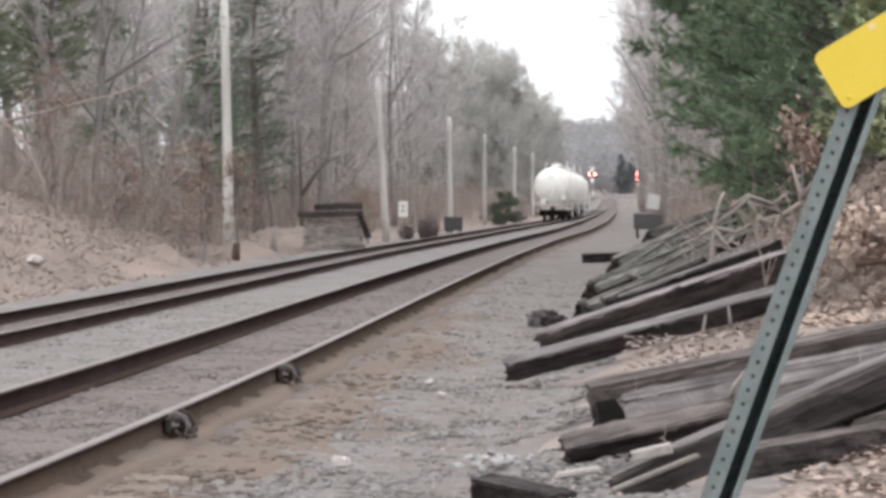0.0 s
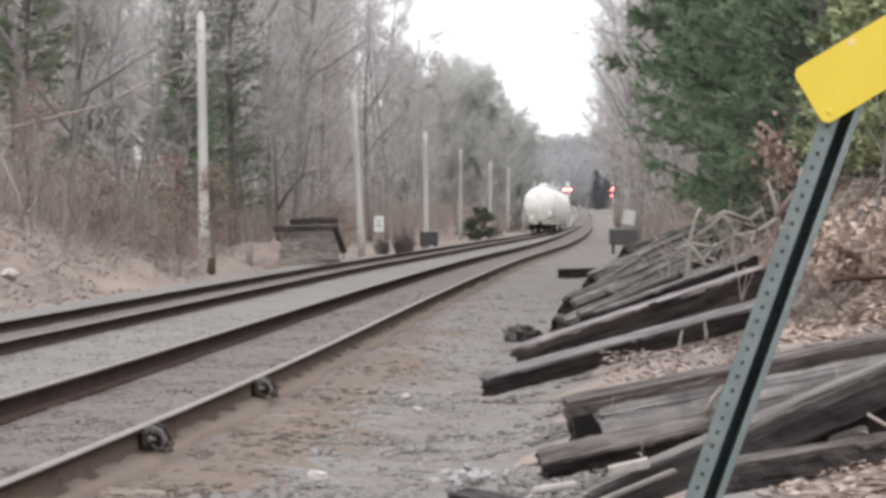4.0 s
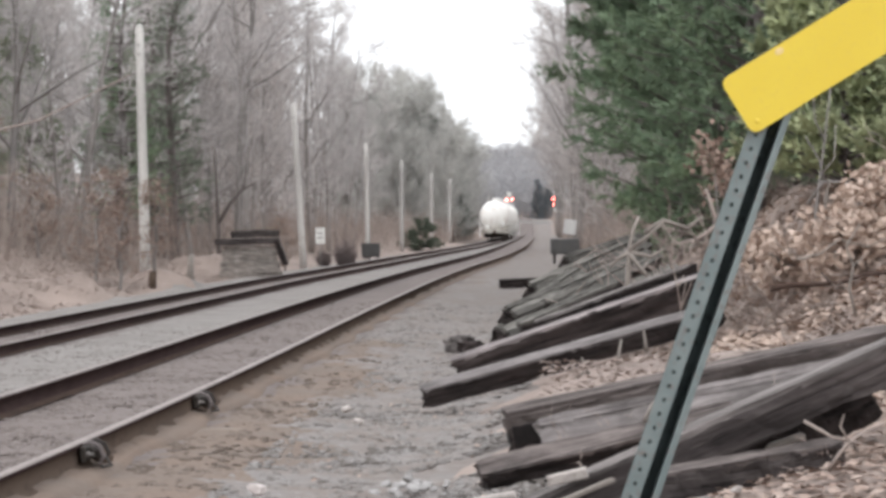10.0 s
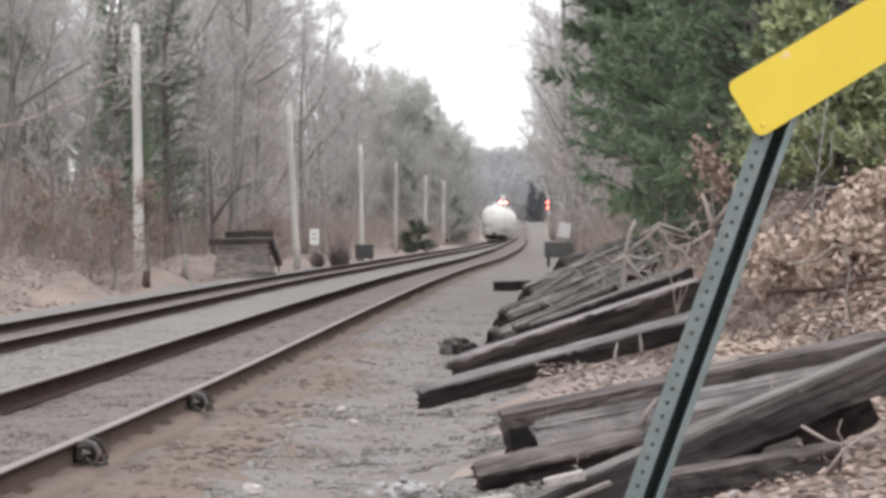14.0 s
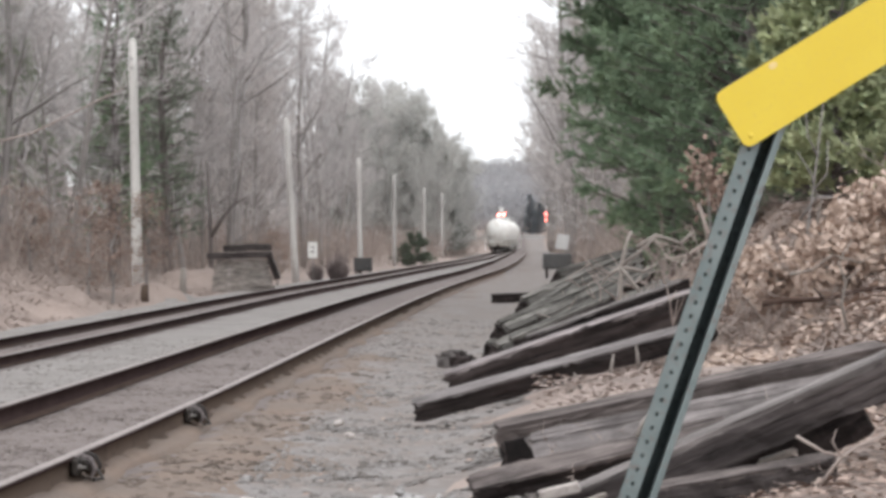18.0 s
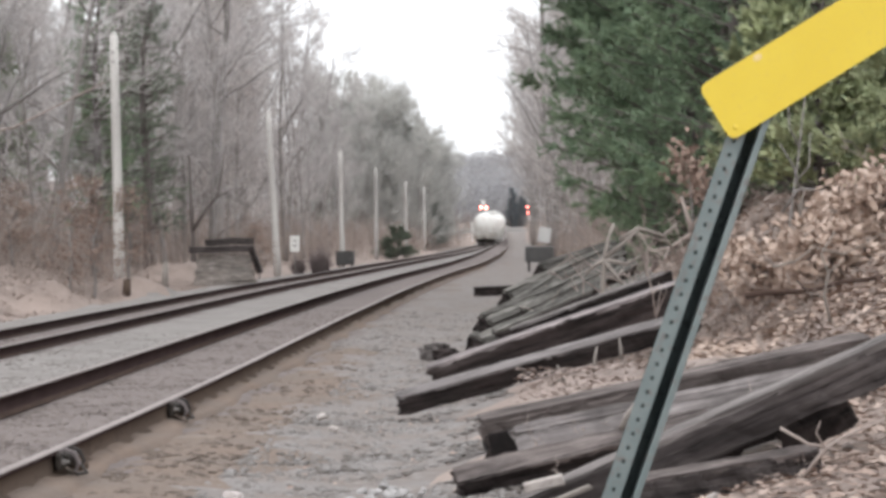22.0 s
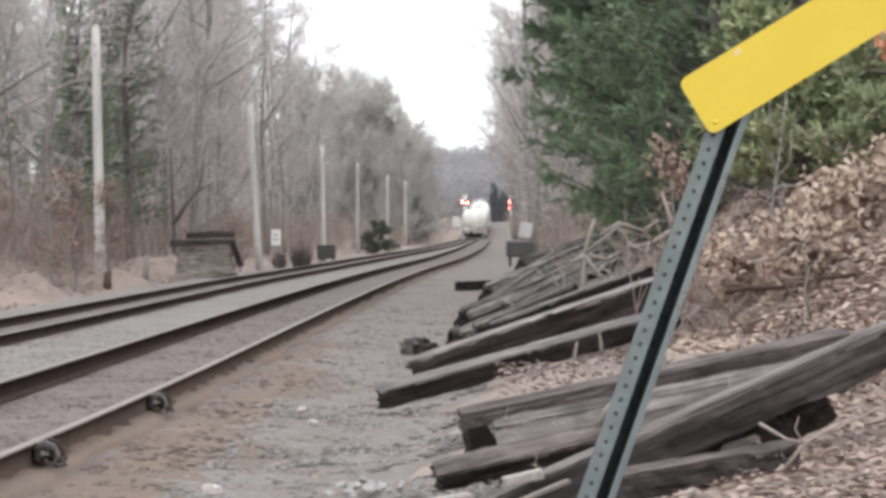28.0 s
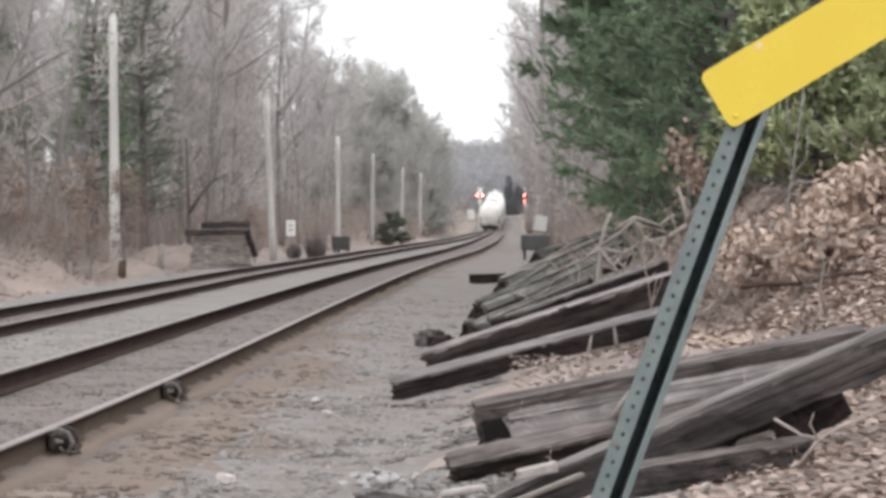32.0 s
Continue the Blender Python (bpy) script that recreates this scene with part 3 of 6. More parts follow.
# ---- tracks ----
PROFILE = [(-0.075, -0.18), (0.075, -0.18), (0.075, -0.167), (0.012, -0.145), (0.01, -0.045), (0.036, -0.034), (0.037, -0.008), (0.028, 0.0), (-0.028, 0.0), (-0.037, -0.008), (-0.036, -0.034), (-0.01, -0.045), (-0.012, -0.145), (-0.075, -0.167)]
yr = np.concatenate([np.arange(-38, 120, 1.0), np.arange(120, 446, 3.0)])


def rail(track, fx, fz, side, dusty=False):
    x = fx(yr) + side * 0.755
    n = len(PROFILE)
    v = np.array([[(px + a, py, pz + b) for a, b in PROFILE] for px, py, pz in zip(x, yr, fz(yr))]).reshape(-1, 3)
    f = []
    for i in range(len(yr) - 1):
        for j in range(n):
            a, b = i * n + j, i * n + (j + 1) % n
            f.append((a, b, b + n, a + n))
    me = mesh_of("rail", v, np.array(f), RUST)
    me.materials.append(HEAD)
    me.materials.append(SHADE_GREASE)
    me.materials.append(RUST_PALE)
    # worn running surface, greasy gauge side, head's shadow painted below it, dusty outside
    outer = {1: 3, 2: 3, 3: 3, 4: 2, 5: 2} if dusty else {2: 0, 3: 2, 4: 2, 5: 2}
    kinds = {6: 1, 7: 1, 8: 1, 9: 2, 10: 2, **outer}
    idx = np.array([kinds.get(j, 0) for _ in range(len(yr) - 1) for j in range(n)], np.int32)
    me.polygons.foreach_set("material_index", idx)
    part("rail", me, None, track, "rusty steel rail with a worn top")


near_track = base("railway_track", "rusty steel track on dark wooden ties in grey ballast", "railway track", pose(0, 0, 0), "tracks", "structure")
far_track = base("railway_track", "rusty steel track behind the nearer one, carrying the train", "railway track", pose(0, 0, 0), "tracks", "structure")
for tr, fx, fz in ((near_track, near_x, near_z), (far_track, far_x, far_z)):
    for side in (-1, 1):
        rail(tr, fx, fz, side, tr is near_track and side == 1)


# ---- trees ----
def turned(d, angle, rng):
    """d leaned by angle radians in a random direction."""
    a = Vector((rng.gauss(0, 1), rng.gauss(0, 1), rng.gauss(0, 1)))
    side = d.cross(a).normalized()
    return (d * math.cos(angle) + side * math.sin(angle)).normalized()


def bare_tree(seed, height, limbs=15, spread=1.0, low=0.25, girth=1.0, twig=None, fine=11):
    rng = random.Random(seed)
    trunk, twigs = Soup(), []

    def grow(p, d, length, r, steps, wobble, lift):
        pts, radii = [p.copy()], [r]
        for i in range(steps):
            d = (turned(d, rng.uniform(0, wobble), rng) + Vector((0, 0, lift))).normalized()
            p = p + d * (length / steps)
            pts.append(p.copy())
            radii.append(r * (1 - 0.8 * (i + 1) / steps))
        return pts, radii, d

    r0 = height * 0.0105 * girth
    pts, radii, _ = grow(Vector((0, 0, -0.25)), Vector((rng.uniform(-0.06, 0.06), rng.uniform(-0.06, 0.06), 1)).normalized(), height, r0, 9, 0.1, 0.1)
    radii[0] *= 1.35
    trunk.tube(pts, radii, 7)
    for k in range(limbs):
        u = low + (0.97 - low) * (k + rng.random()) / limbs
        i = min(int(u * 9), 8)
        q = pts[i].lerp(pts[i + 1], u * 9 - i)
        a = rng.uniform(0, 2 * math.pi)
        out = Vector((math.cos(a), math.sin(a), rng.uniform(0.25, 1.1))).normalized()
        ln = height * spread * rng.uniform(0.2, 0.38) * (1.15 - u * 0.75)
        lp, lr, _ = grow(q, out, ln, radii[i] * rng.uniform(0.35, 0.55) + 0.008, 5, 0.3, 0.12)
        trunk.tube(lp, lr, 4, False)
        for b in range(10):
            w = rng.uniform(0.2, 1.0)
            i2 = min(int(w * 5), 4)
            q2 = lp[i2].lerp(lp[i2 + 1], w * 5 - i2)
            d2 = turned((lp[i2 + 1] - lp[i2]).normalized(), rng.uniform(0.4, 0.9), rng)
            bp, br, _ = grow(q2, d2, ln * rng.uniform(0.25, 0.5), 0.016, 3, 0.35, 0.1)
            for s in range(3):
                twigs.append((bp[s], bp[s + 1], br[s] + 0.004))
            for c in range(fine):
                w3 = rng.uniform(0.15, 1.0)
                i3 = min(int(w3 * 3), 2)
                q3 = bp[i3].lerp(bp[i3 + 1], w3 * 3 - i3)
                d3 = turned((bp[i3 + 1] - bp[i3]).normalized(), rng.uniform(0.3, 0.9), rng)
                e3 = q3 + d3 * rng.uniform(0.35, 0.9)
                twigs.append((q3, e3, 0.132 / fine))
                e4 = q3.lerp(e3, 0.5)
                twigs.append((e4, e4 + turned(d3, 0.7, rng) * rng.uniform(0.2, 0.5), 0.11 / fine))
    v, f = blades(np.array([t[0] for t in twigs]), np.array([t[1] for t in twigs]), np.array([t[2] for t in twigs]))
    ob = base("bare_tree", "tall leafless grey-brown tree at the edge of the woods", "tree", pose(0, 0, -500), "woods along the railway")
    ob["tall"] = float(v[:, 2].max())
    part("trunk", trunk, BARK, ob, smooth=True)
    part("crown", mesh_of("crown", v, f, twig or TWIG), None, ob, "fine leafless twigs")
    return ob


def pine_tree(seed, height, radius, low=0.03, dense=1.0, name="pine_tree", needles=None, tuft=1.0, label="dark green white pine with soft layered boughs"):
    rng = random.Random(seed)
    trunk = Soup()
    pts = [Vector((rng.uniform(-0.05, 0.05) * i, rng.uniform(-0.05, 0.05) * i, -0.3 + (height + 0.3) * i / 8)) for i in range(9)]
    trunk.tube(pts, [height * 0.014 * (1.05 - i / 8) for i in range(9)], 7)
    p0, p1, rr = [], [], []
    z = low * height
    while z < height * 0.97:
        for b in range(rng.randint(5, 7)):
            k = 1 - (z / height) ** 1.4
            ln = max(radius * k * rng.uniform(0.6, 1.1), 0.35)
            a = rng.uniform(0, 2 * math.pi)
            start = Vector((0, 0, z + rng.uniform(-0.15, 0.15)))
            d = Vector((math.cos(a), math.sin(a), rng.uniform(-0.05, 0.35)))
            bp = [start + d * (ln * i / 4) + Vector((0, 0, 0.12 * ln * (i / 4) ** 2)) for i in range(5)]
            trunk.tube(bp, [0.03 * (1.1 - i / 4) + 0.006 for i in range(5)], 4, False)
            for c in range(int((5 + ln * 5) * dense)):
                w = rng.uniform(0.22, 1.0) ** 0.8
                i = min(int(w * 4), 3)
                q = bp[i].lerp(bp[i + 1], w * 4 - i)
                side = turned(d.normalized(), rng.uniform(0.2, 1.0), rng)
                tip = q + side * rng.uniform(0.15, 0.5)
                p0.append(q), p1.append(tip), rr.append(0.008)
                for n in range(18):
                    q2 = q.lerp(tip, rng.uniform(0.2, 1.0))
                    e = q2 + (turned(side, rng.uniform(0.3, 1.2), rng) + Vector((0, 0, 0.25))) * rng.uniform(0.09, 0.19)
                    p0.append(q2), p1.append(e), rr.append(0.017 * tuft)
        z += rng.uniform(0.32, 0.5)
    v, f = blades(np.array(p0), np.array(p1), np.array(rr))
    ob = base(name, label, "tree", pose(0, 0, -500), "pines")
    ob["tall"] = height
    part("trunk", trunk, DARKBARK, ob, smooth=True)
    part("crown", mesh_of("crown", v, f, needles or NEEDLES), None, ob, "green needle tufts")
    return ob


def plant(proto, x, y, s=1.0, turn=0.0, used=set()):
    if x < 0 and y > 105 and x < far_x(y):
        s = min(s, 1.08 * skyline(x + 0.004 * y, y) / proto["tall"])
    m = pose(x, y, ground_at(x, y) - 0.05, 0, 0, turn) @ Matrix.Scale(s, 4)
    if proto.name in used:
        return copy_thing(proto, m)
    used.add(proto.name)
    proto.matrix_basis = m
    return proto


def skyline(x, y):
    """The height that the crowns reach along the left side, fitted to the outline in the camera's view: a low dome
    further on.
    """
    u = x / y
    return float(np.interp(u, [-0.09, -0.082, -0.0732, -0.0666, -0.0599, -0.052, -0.0443, -0.0332, -0.0243, -0.0132, 0.0], [0.25, 0.13, 0.082, 0.068, 0.0605, 0.0615, 0.0635, 0.0575, 0.049, 0.035, 0.026])) * y + 1.8


rng = random.Random(11)
BARE = [bare_tree(1, 15), bare_tree(2, 18, 18, 0.9), bare_tree(3, 12, 14, 1.2, 0.15), bare_tree(4, 20, 18, 0.8, 0.35), bare_tree(5, 9, 14, 1.3, 0.1), bare_tree(6, 16, 16, 1.1, 0.2)]
BUSHY = [bare_tree(7, 12, 30, 0.95, 0.05, 0.6, BROWN_TWIG, 6), bare_tree(8, 14, 34, 0.8, 0.08, 0.6, BROWN_TWIG, 6)]
DOME = [bare_tree(9, 13, 36, 0.85, 0.05, 0.6, OLIVE_TWIG, 6), bare_tree(10, 15, 38, 0.75, 0.08, 0.6, OLIVE_TWIG, 6), bare_tree(12, 11, 32, 1.0, 0.05, 0.6, OLIVE_TWIG, 6)]
PINES = [pine_tree(21, 13, 3.0), pine_tree(22, 11, 2.6), pine_tree(23, 17, 3.4, 0.12)]
FAR_PINES = [pine_tree(24, 13, 3.0, 0.1, 0.5), pine_tree(25, 17, 3.0, 0.15, 0.55)]
STAND_PINE = pine_tree(34, 15, 2.9, 0.05, 0.75, needles=STAND_HAZE, tuft=3.2, label="grey-green hazed pine in the rounded stand further on")
SLIM_PINE = pine_tree(29, 14, 1.9, 0.12, 0.55, needles=HAZY_NEEDLES, label="slim ragged dark pine among the bare trees")
HIGH_PINE = pine_tree(30, 17, 3.2, 0.2, 2.2, label="tall white pine with boughs reaching over the bank")
LEFT_PINE = pine_tree(33, 15, 3.2, 0.36, 1.2, needles=SOFT_NEEDLES, tuft=1.3, label="green white pine with wide boughs among the bare trees")
YOUNG = [pine_tree(26, 5, 1.9, 0.05, 1.7, needles=YOUNG_NEEDLES, tuft=2.2, label="young bright green pine on the bank"), pine_tree(27, 4, 1.6, 0.05, 1.7, needles=YOUNG_NEEDLES, tuft=2.2, label="young bright green pine on the bank")]

# woods to the left of the line
for i in range(80):
    y = 76 + 130 * (i / 80) ** 1.1 + rng.uniform(-3, 3)
    x = far_x(y) - (8.0 if y < 110 else 7.0) - rng.random() ** 1.4 * (10 + 0.12 * y)
    if y < 116 and abs(x / y + 0.0814) < 0.04:
        x -= 4.5
    plant(rng.choice(BARE), x, y, rng.uniform(0.85, 1.2), rng.uniform(0, 360))
plant(SLIM_PINE, -14.1, 106, 1.1, 20)
plant(SLIM_PINE, -15.6, 110, 1.0, 140)
plant(HIGH_PINE, 4.2, 60, 1.05, 75)
plant(HIGH_PINE, 4.5, 64, 1.1, 200)
plant(LEFT_PINE, -17.6, 82, 0.8, 200)
for x, y, s in ((-20.2, 84, 0.9), (-22.0, 90, 1.0), (-18.6, 98, 0.8), (-15.3, 101, 0.75), (-17.2, 112, 0.85)):
    plant(LEFT_PINE, x, y, s, rng.uniform(0, 360))
for x, y, s in ((-15.2, 99, 0.85), (-16.5, 120, 1.0), (-25, 118, 1.0), (-21, 150, 1.0), (-27, 140, 1.1)):
    plant(rng.choice(FAR_PINES), x, y, s, rng.uniform(0, 360))
# the rounded stand of trees further on
for i in range(84):
    u = -0.006 - 0.062 * (i + rng.random()) / 84
    y = rng.uniform(264, 348)
    x = min(u * y, float(far_x(y)) - 5.5)
    tall = skyline(x + 0.004 * y, y)
    k = i % 3
    plant(DOME[k], x, y, tall * (0.97 if i % 4 else rng.uniform(0.6, 0.9)) / DOME[k]["tall"], rng.uniform(0, 360))
for i in range(60):
    u = -0.022 - 0.041 * (i + 0.5) / 60
    y = 282 + (i * 17) % 40
    plant(STAND_PINE, u * y, y, skyline(u * y, y) * rng.uniform(0.82, 1.02) / 15, rng.uniform(0, 360))
for k, x, y, s in ((0, -14.6, 202, 1.05), (5, -13.4, 196, 0.92), (1, -15.6, 208, 0.95), (0, -14.0, 214, 0.95)):
    plant(BARE[k], x, y, s, 50 * k + y)
# woods to the right
for x, y, s, turn in ((3.7, 135, 0.85, 20), (4.0, 150, 0.9, 130), (4.4, 127, 0.8, 250), (4.3, 170, 0.95, 310)):
    plant(BARE[1], x, y, s, turn)
for i in range(84):
    y = 108 + 280 * (i / 84) ** 1.1 + rng.uniform(-3, 3)
    x = near_x(y) + 4.0 + rng.random() ** 1.6 * (3.5 + 0.06 * y)
    plant((BARE[1], BARE[3])[i % 2] if y > 190 and x - near_x(y) < 8.5 else rng.choice(BUSHY if rng.random() < 0.75 else BARE), x, y, rng.uniform(0.85, 1.15), rng.uniform(0, 360))
for k, x, y, s in ((0, 4.25, 53, 0.95), (1, 4.3, 57, 1.1), (1, 4.75, 50, 1.0), (0, 5.2, 56, 1.1), (1, 3.45, 51, 0.34), (1, 3.9, 47, 0.4), (1, 3.2, 55, 0.3), (2, 5.0, 60, 1.1), (1, 4.5, 46, 0.85), (0, 6.2, 50, 0.95), (1, 6.4, 44, 1.0), (2, 7.6, 54, 1.0), (0, 8.6, 48, 0.9), (2, 6.3, 66, 1.15), (2, 5.6, 76, 1.1), (0, 9.8, 60, 1.2)):
    plant(PINES[k], x, y, s, rng.uniform(0, 360))
for x, y, s in ((4.6, 35, 0.9), (5.6, 32, 0.9), (6.6, 36, 1.1), (7.4, 33, 1.0), (5.2, 39, 1.2), (8.6, 38, 1.2)):
    plant(rng.choice(YOUNG), x, y, s, rng.uniform(0, 360))
for i in range(14):
    y = rng.uniform(80, 104)
    plant(rng.choice(BUSHY), near_x(y) + 6.8 + rng.random() * 7, y, rng.uniform(0.9, 1.1), rng.uniform(0, 360))
for k, x, y, s in ((1, 3.3, 142, 0.8), (3, 3.3, 166, 0.8), (1, 3.6, 192, 0.85), (3, 4.0, 218, 0.9), (1, 4.4, 245, 0.95)):
    plant(BARE[k], max(x, float(near_x(y)) + 4.6), y, s, 70 * k + y)
# and on both sides of the crossing
for i in range(24):
    y = rng.uniform(335, 445)
    x = far_x(y) - 7 - rng.random() * 30 if i % 2 else near_x(y) + 7.5 + rng.random() * 25
    plant(rng.choice(BUSHY), x, y, rng.uniform(0.8, 1.1), rng.uniform(0, 360))
SPRUCE = pine_tree(28, 9, 1.5, 0.0, 2.0, needles=SPRUCE_HAZE, label="narrow evergreen beyond the crossing, blue-grey for haze")
for x, y, s in ((4.5, 428, 0.75), (5.2, 432, 0.85), (5.9, 427, 0.8), (6.6, 434, 0.9)):
    plant(SPRUCE, x, y, s, rng.uniform(0, 360))
# more slender trees in the depth of the left woods
for i in range(24):
    y = rng.uniform(115, 215)
    x = min(far_x(y) - 8 - rng.random() * (8 + 0.13 * y), -0.093 * y)
    plant(rng.choice(BUSHY), x, y, rng.uniform(1.0, 1.4), rng.uniform(0, 360))


# undergrowth: bare stems and twigs between the trees
def thicket(name, label, n, xy, tall, mat, seed, lean=0.35, r=0.008):
    g = np.random.default_rng(seed)
    P = xy(g, n)
    z = np.maximum(land(P[:, 0], P[:, 1]), 0 * P[:, 0] - 9)
    p0, p1, rr = [], [], []
    h = tall * g.uniform(0.4, 1.1, n)
    root = np.stack([P[:, 0], P[:, 1], z - 0.05], 1)
    d = np.stack([g.normal(0, lean, n), g.normal(0, lean, n), np.ones(n)], 1)
    top = root + d * h[:, None]
    p0.append(root), p1.append(top), rr.append(np.full(n, r))
    for k in range(5):
        w = g.uniform(0.25, 0.95, (n, 1))
        q = root + (top - root) * w
        e = q + np.stack([g.normal(0, 0.45, n), g.normal(0, 0.45, n), g.uniform(0.1, 0.8, n)], 1) * h[:, None] * 0.35
        p0.append(q), p1.append(e), rr.append(np.full(n, r * 0.6))
    v, f = blades(np.concatenate(p0), np.concatenate(p1), np.concatenate(rr) * 1.3)
    return tagged(new(name, mesh_of(name, v, f, mat)), label, "undergrowth", kind="stuff")


def left_woods(g, n):
    y = 72 + 370 * g.random(n) ** 1.15
    return np.stack([far_x(y) - 6.6 + 2.6 * smooth01(110, 180, y) - g.random(n) * (10 + 0.1 * y), y], 1)


def right_woods(g, n):
    y = 72 + 370 * g.random(n) ** 1.25
    return np.stack([near_x(y) + 4.0 + 1.6 * (1 - smooth01(98, 125, y)) + g.random(n) ** 1.3 * (5 + 0.08 * y), y], 1)


thicket("thicket", "tangled leafless saplings under the trees", 22000, left_woods, 3.0, BRUSH, 31, 0.3, 0.011)
thicket("thicket", "tangled leafless saplings under the trees beside the line", 13000, right_woods, 2.6, BRUSH, 32, 0.3, 0.01)


# ---- line-side poles ----
def pole(x, y, z0, z1, lean, r=0.15, mat=POLE):
    ob = base("utility_pole", "weathered grey wooden pole without wires", "pole", pose(x, y, z0), "poles along the line")
    s = Soup()
    s.tube([(lean * i / 6, 0, -0.4 + (z1 - z0 + 0.4) * i / 6) for i in range(7)], [r * (1.08 - 0.05 * i) for i in range(7)], 12)
    part("shaft", s, mat, ob, smooth=True)
    c = Soup()
    c.lathe([(r * 0.74, 0), (r * 0.74, 0.03), (r * 0.3, 0.1), (0.01, 0.12)], pose(lean, 0, z1 - z0), 10)
    part("cap", c, mat, ob)
    for k in range(2):
        b = Soup()
        b.lathe([(0.02, 0), (0.02, 0.2), (0.04, 0.2), (0.04, 0.24)], pose(lean * 0.9, -r * 0.7, (z1 - z0) * 0.93 - 0.3 * k, 90), 8)
        part("bolt", b, STEEL, ob)
    return ob


for args in ((-11.79, 82, -0.3, 7.92, -0.16, 0.17), (-9.4, 115.5, -0.5, 6.9, -0.42, 0.16), (-8.4, 150, -0.6, 6.15, -0.1), (-7.9, 185, -0.5, 6.0, 0.0, 0.15, POLE_HAZED), (-6.95, 225, -0.4, 5.85, 0.0, 0.15, POLE_HAZED), (-6.2, 260, -0.3, 5.9, 0.0, 0.15, POLE_HAZED)):
    pole(*args)


# ---- sleepers: piles beside the line ----
def tie_mesh(seed, size=(2.6, 0.23, 0.19), mat=TIE):
    """A squared beam with worn, uneven faces and checked ends."""
    g = random.Random(seed)
    s = Soup()
    n = 44
    x0 = -size[0] / 2
    ring = ((-1, -1), (-0.4, -1.03), (0.4, -1.0), (1, -1), (1.02, -0.3), (1.0, 0.4), (1.0, 0.88), (0.86, 0.97), (0.3, 0.95), (-0.3, 0.96), (-0.86, 0.97), (-1.0, 0.88), (-1.0, 0.4), (-1.02, -0.3))
    m = len(ring)
    vs, fs = [], []
    drift = [[0.0, 0.0] for _ in ring]
    for i in range(n + 1):
        x = x0 + size[0] * i / n
        end = 0.014 if i in (0, n) else 0.0
        for j, (a, b) in enumerate(ring):
            d = drift[j]
            d[0], d[1] = 0.78 * d[0] + g.gauss(0, 0.0042), 0.78 * d[1] + g.gauss(0, 0.005)
            vs.append((x + g.uniform(-0.05, 0.05) * (i in (0, n)), a * (size[1] / 2 - end) + d[0], b * (size[2] / 2 - end) + d[1]))
    for i in range(n):
        for j in range(m):
            a, b = i * m + j, i * m + (j + 1) % m
            fs.append((a, a + m, b + m, b))
    fs.append(tuple(range(m)))
    fs.append(tuple(n * m + j for j in reversed(range(m))))
    s.add(vs, fs)
    return s.mesh("railroad_tie", mat)


def skin_mesh(seed, size=(2.6, 0.21, 0.22), mat=TIE, checks=(0, 1)):
    """The bleached upper face: long splintered strips with dark checks between them."""
    g = random.Random(seed)
    strips = []
    cuts = [-0.49] + sorted(g.uniform(-0.3, 0.3) for _ in range(g.randint(*checks))) + [0.49]
    n = 24
    for k in range(len(cuts) - 1):
        i0, i1 = 0, n - g.choice((0, 0, 1))
        da, db, h = 0.0, 0.0, g.uniform(0.012, 0.018 + 0.008 * checks[0])
        vs, fs = [], []
        for i in range(i0, i1 + 1):
            x = -size[0] / 2 + size[0] * i / n + g.uniform(-0.02, 0.02)
            da, db = 0.7 * da + g.gauss(0, 0.004), 0.7 * db + g.gauss(0, 0.004)
            taper = 0.82 if i in (i0, i1) else 1.0
            mid, half = (cuts[k] + cuts[k + 1]) / 2 * size[1], ((cuts[k + 1] - cuts[k]) / 2 * size[1] - 0.004) * taper
            za, zb = size[2] / 2 + h + g.gauss(0, 0.002), size[2] / 2 + h + g.gauss(0, 0.002)
            low = size[2] / 2 - 0.025
            vs += [(x, mid - half + da, low), (x, mid - half + da, za), (x, mid + half + db, zb), (x, mid + half + db, low)]
        for q in range(i1 - i0):
            for j in range(3):
                c = q * 4 + j
                fs.append((c, c + 4, c + 5, c + 1))
        fs += [(0, 1, 2, 3), tuple((i1 - i0) * 4 + j for j in (3, 2, 1, 0))]
        s = Soup()
        s.add(vs, fs)
        strips.append(s.mesh("weathered_strip", mat))
    return strips


BODY_SIZE = (2.6, 0.21, 0.22)
# Dark beams, bleached tops: real wear, with top light and side shade painted in.
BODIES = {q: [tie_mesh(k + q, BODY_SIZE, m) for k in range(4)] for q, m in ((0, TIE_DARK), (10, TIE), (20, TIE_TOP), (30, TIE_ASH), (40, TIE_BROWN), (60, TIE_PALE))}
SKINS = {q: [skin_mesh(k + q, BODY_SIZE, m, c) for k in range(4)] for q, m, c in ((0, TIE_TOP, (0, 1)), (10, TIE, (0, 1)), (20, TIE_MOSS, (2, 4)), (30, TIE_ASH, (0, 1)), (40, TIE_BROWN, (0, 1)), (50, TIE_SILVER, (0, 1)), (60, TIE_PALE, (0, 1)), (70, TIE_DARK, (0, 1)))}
TIE_COUNT = [0]


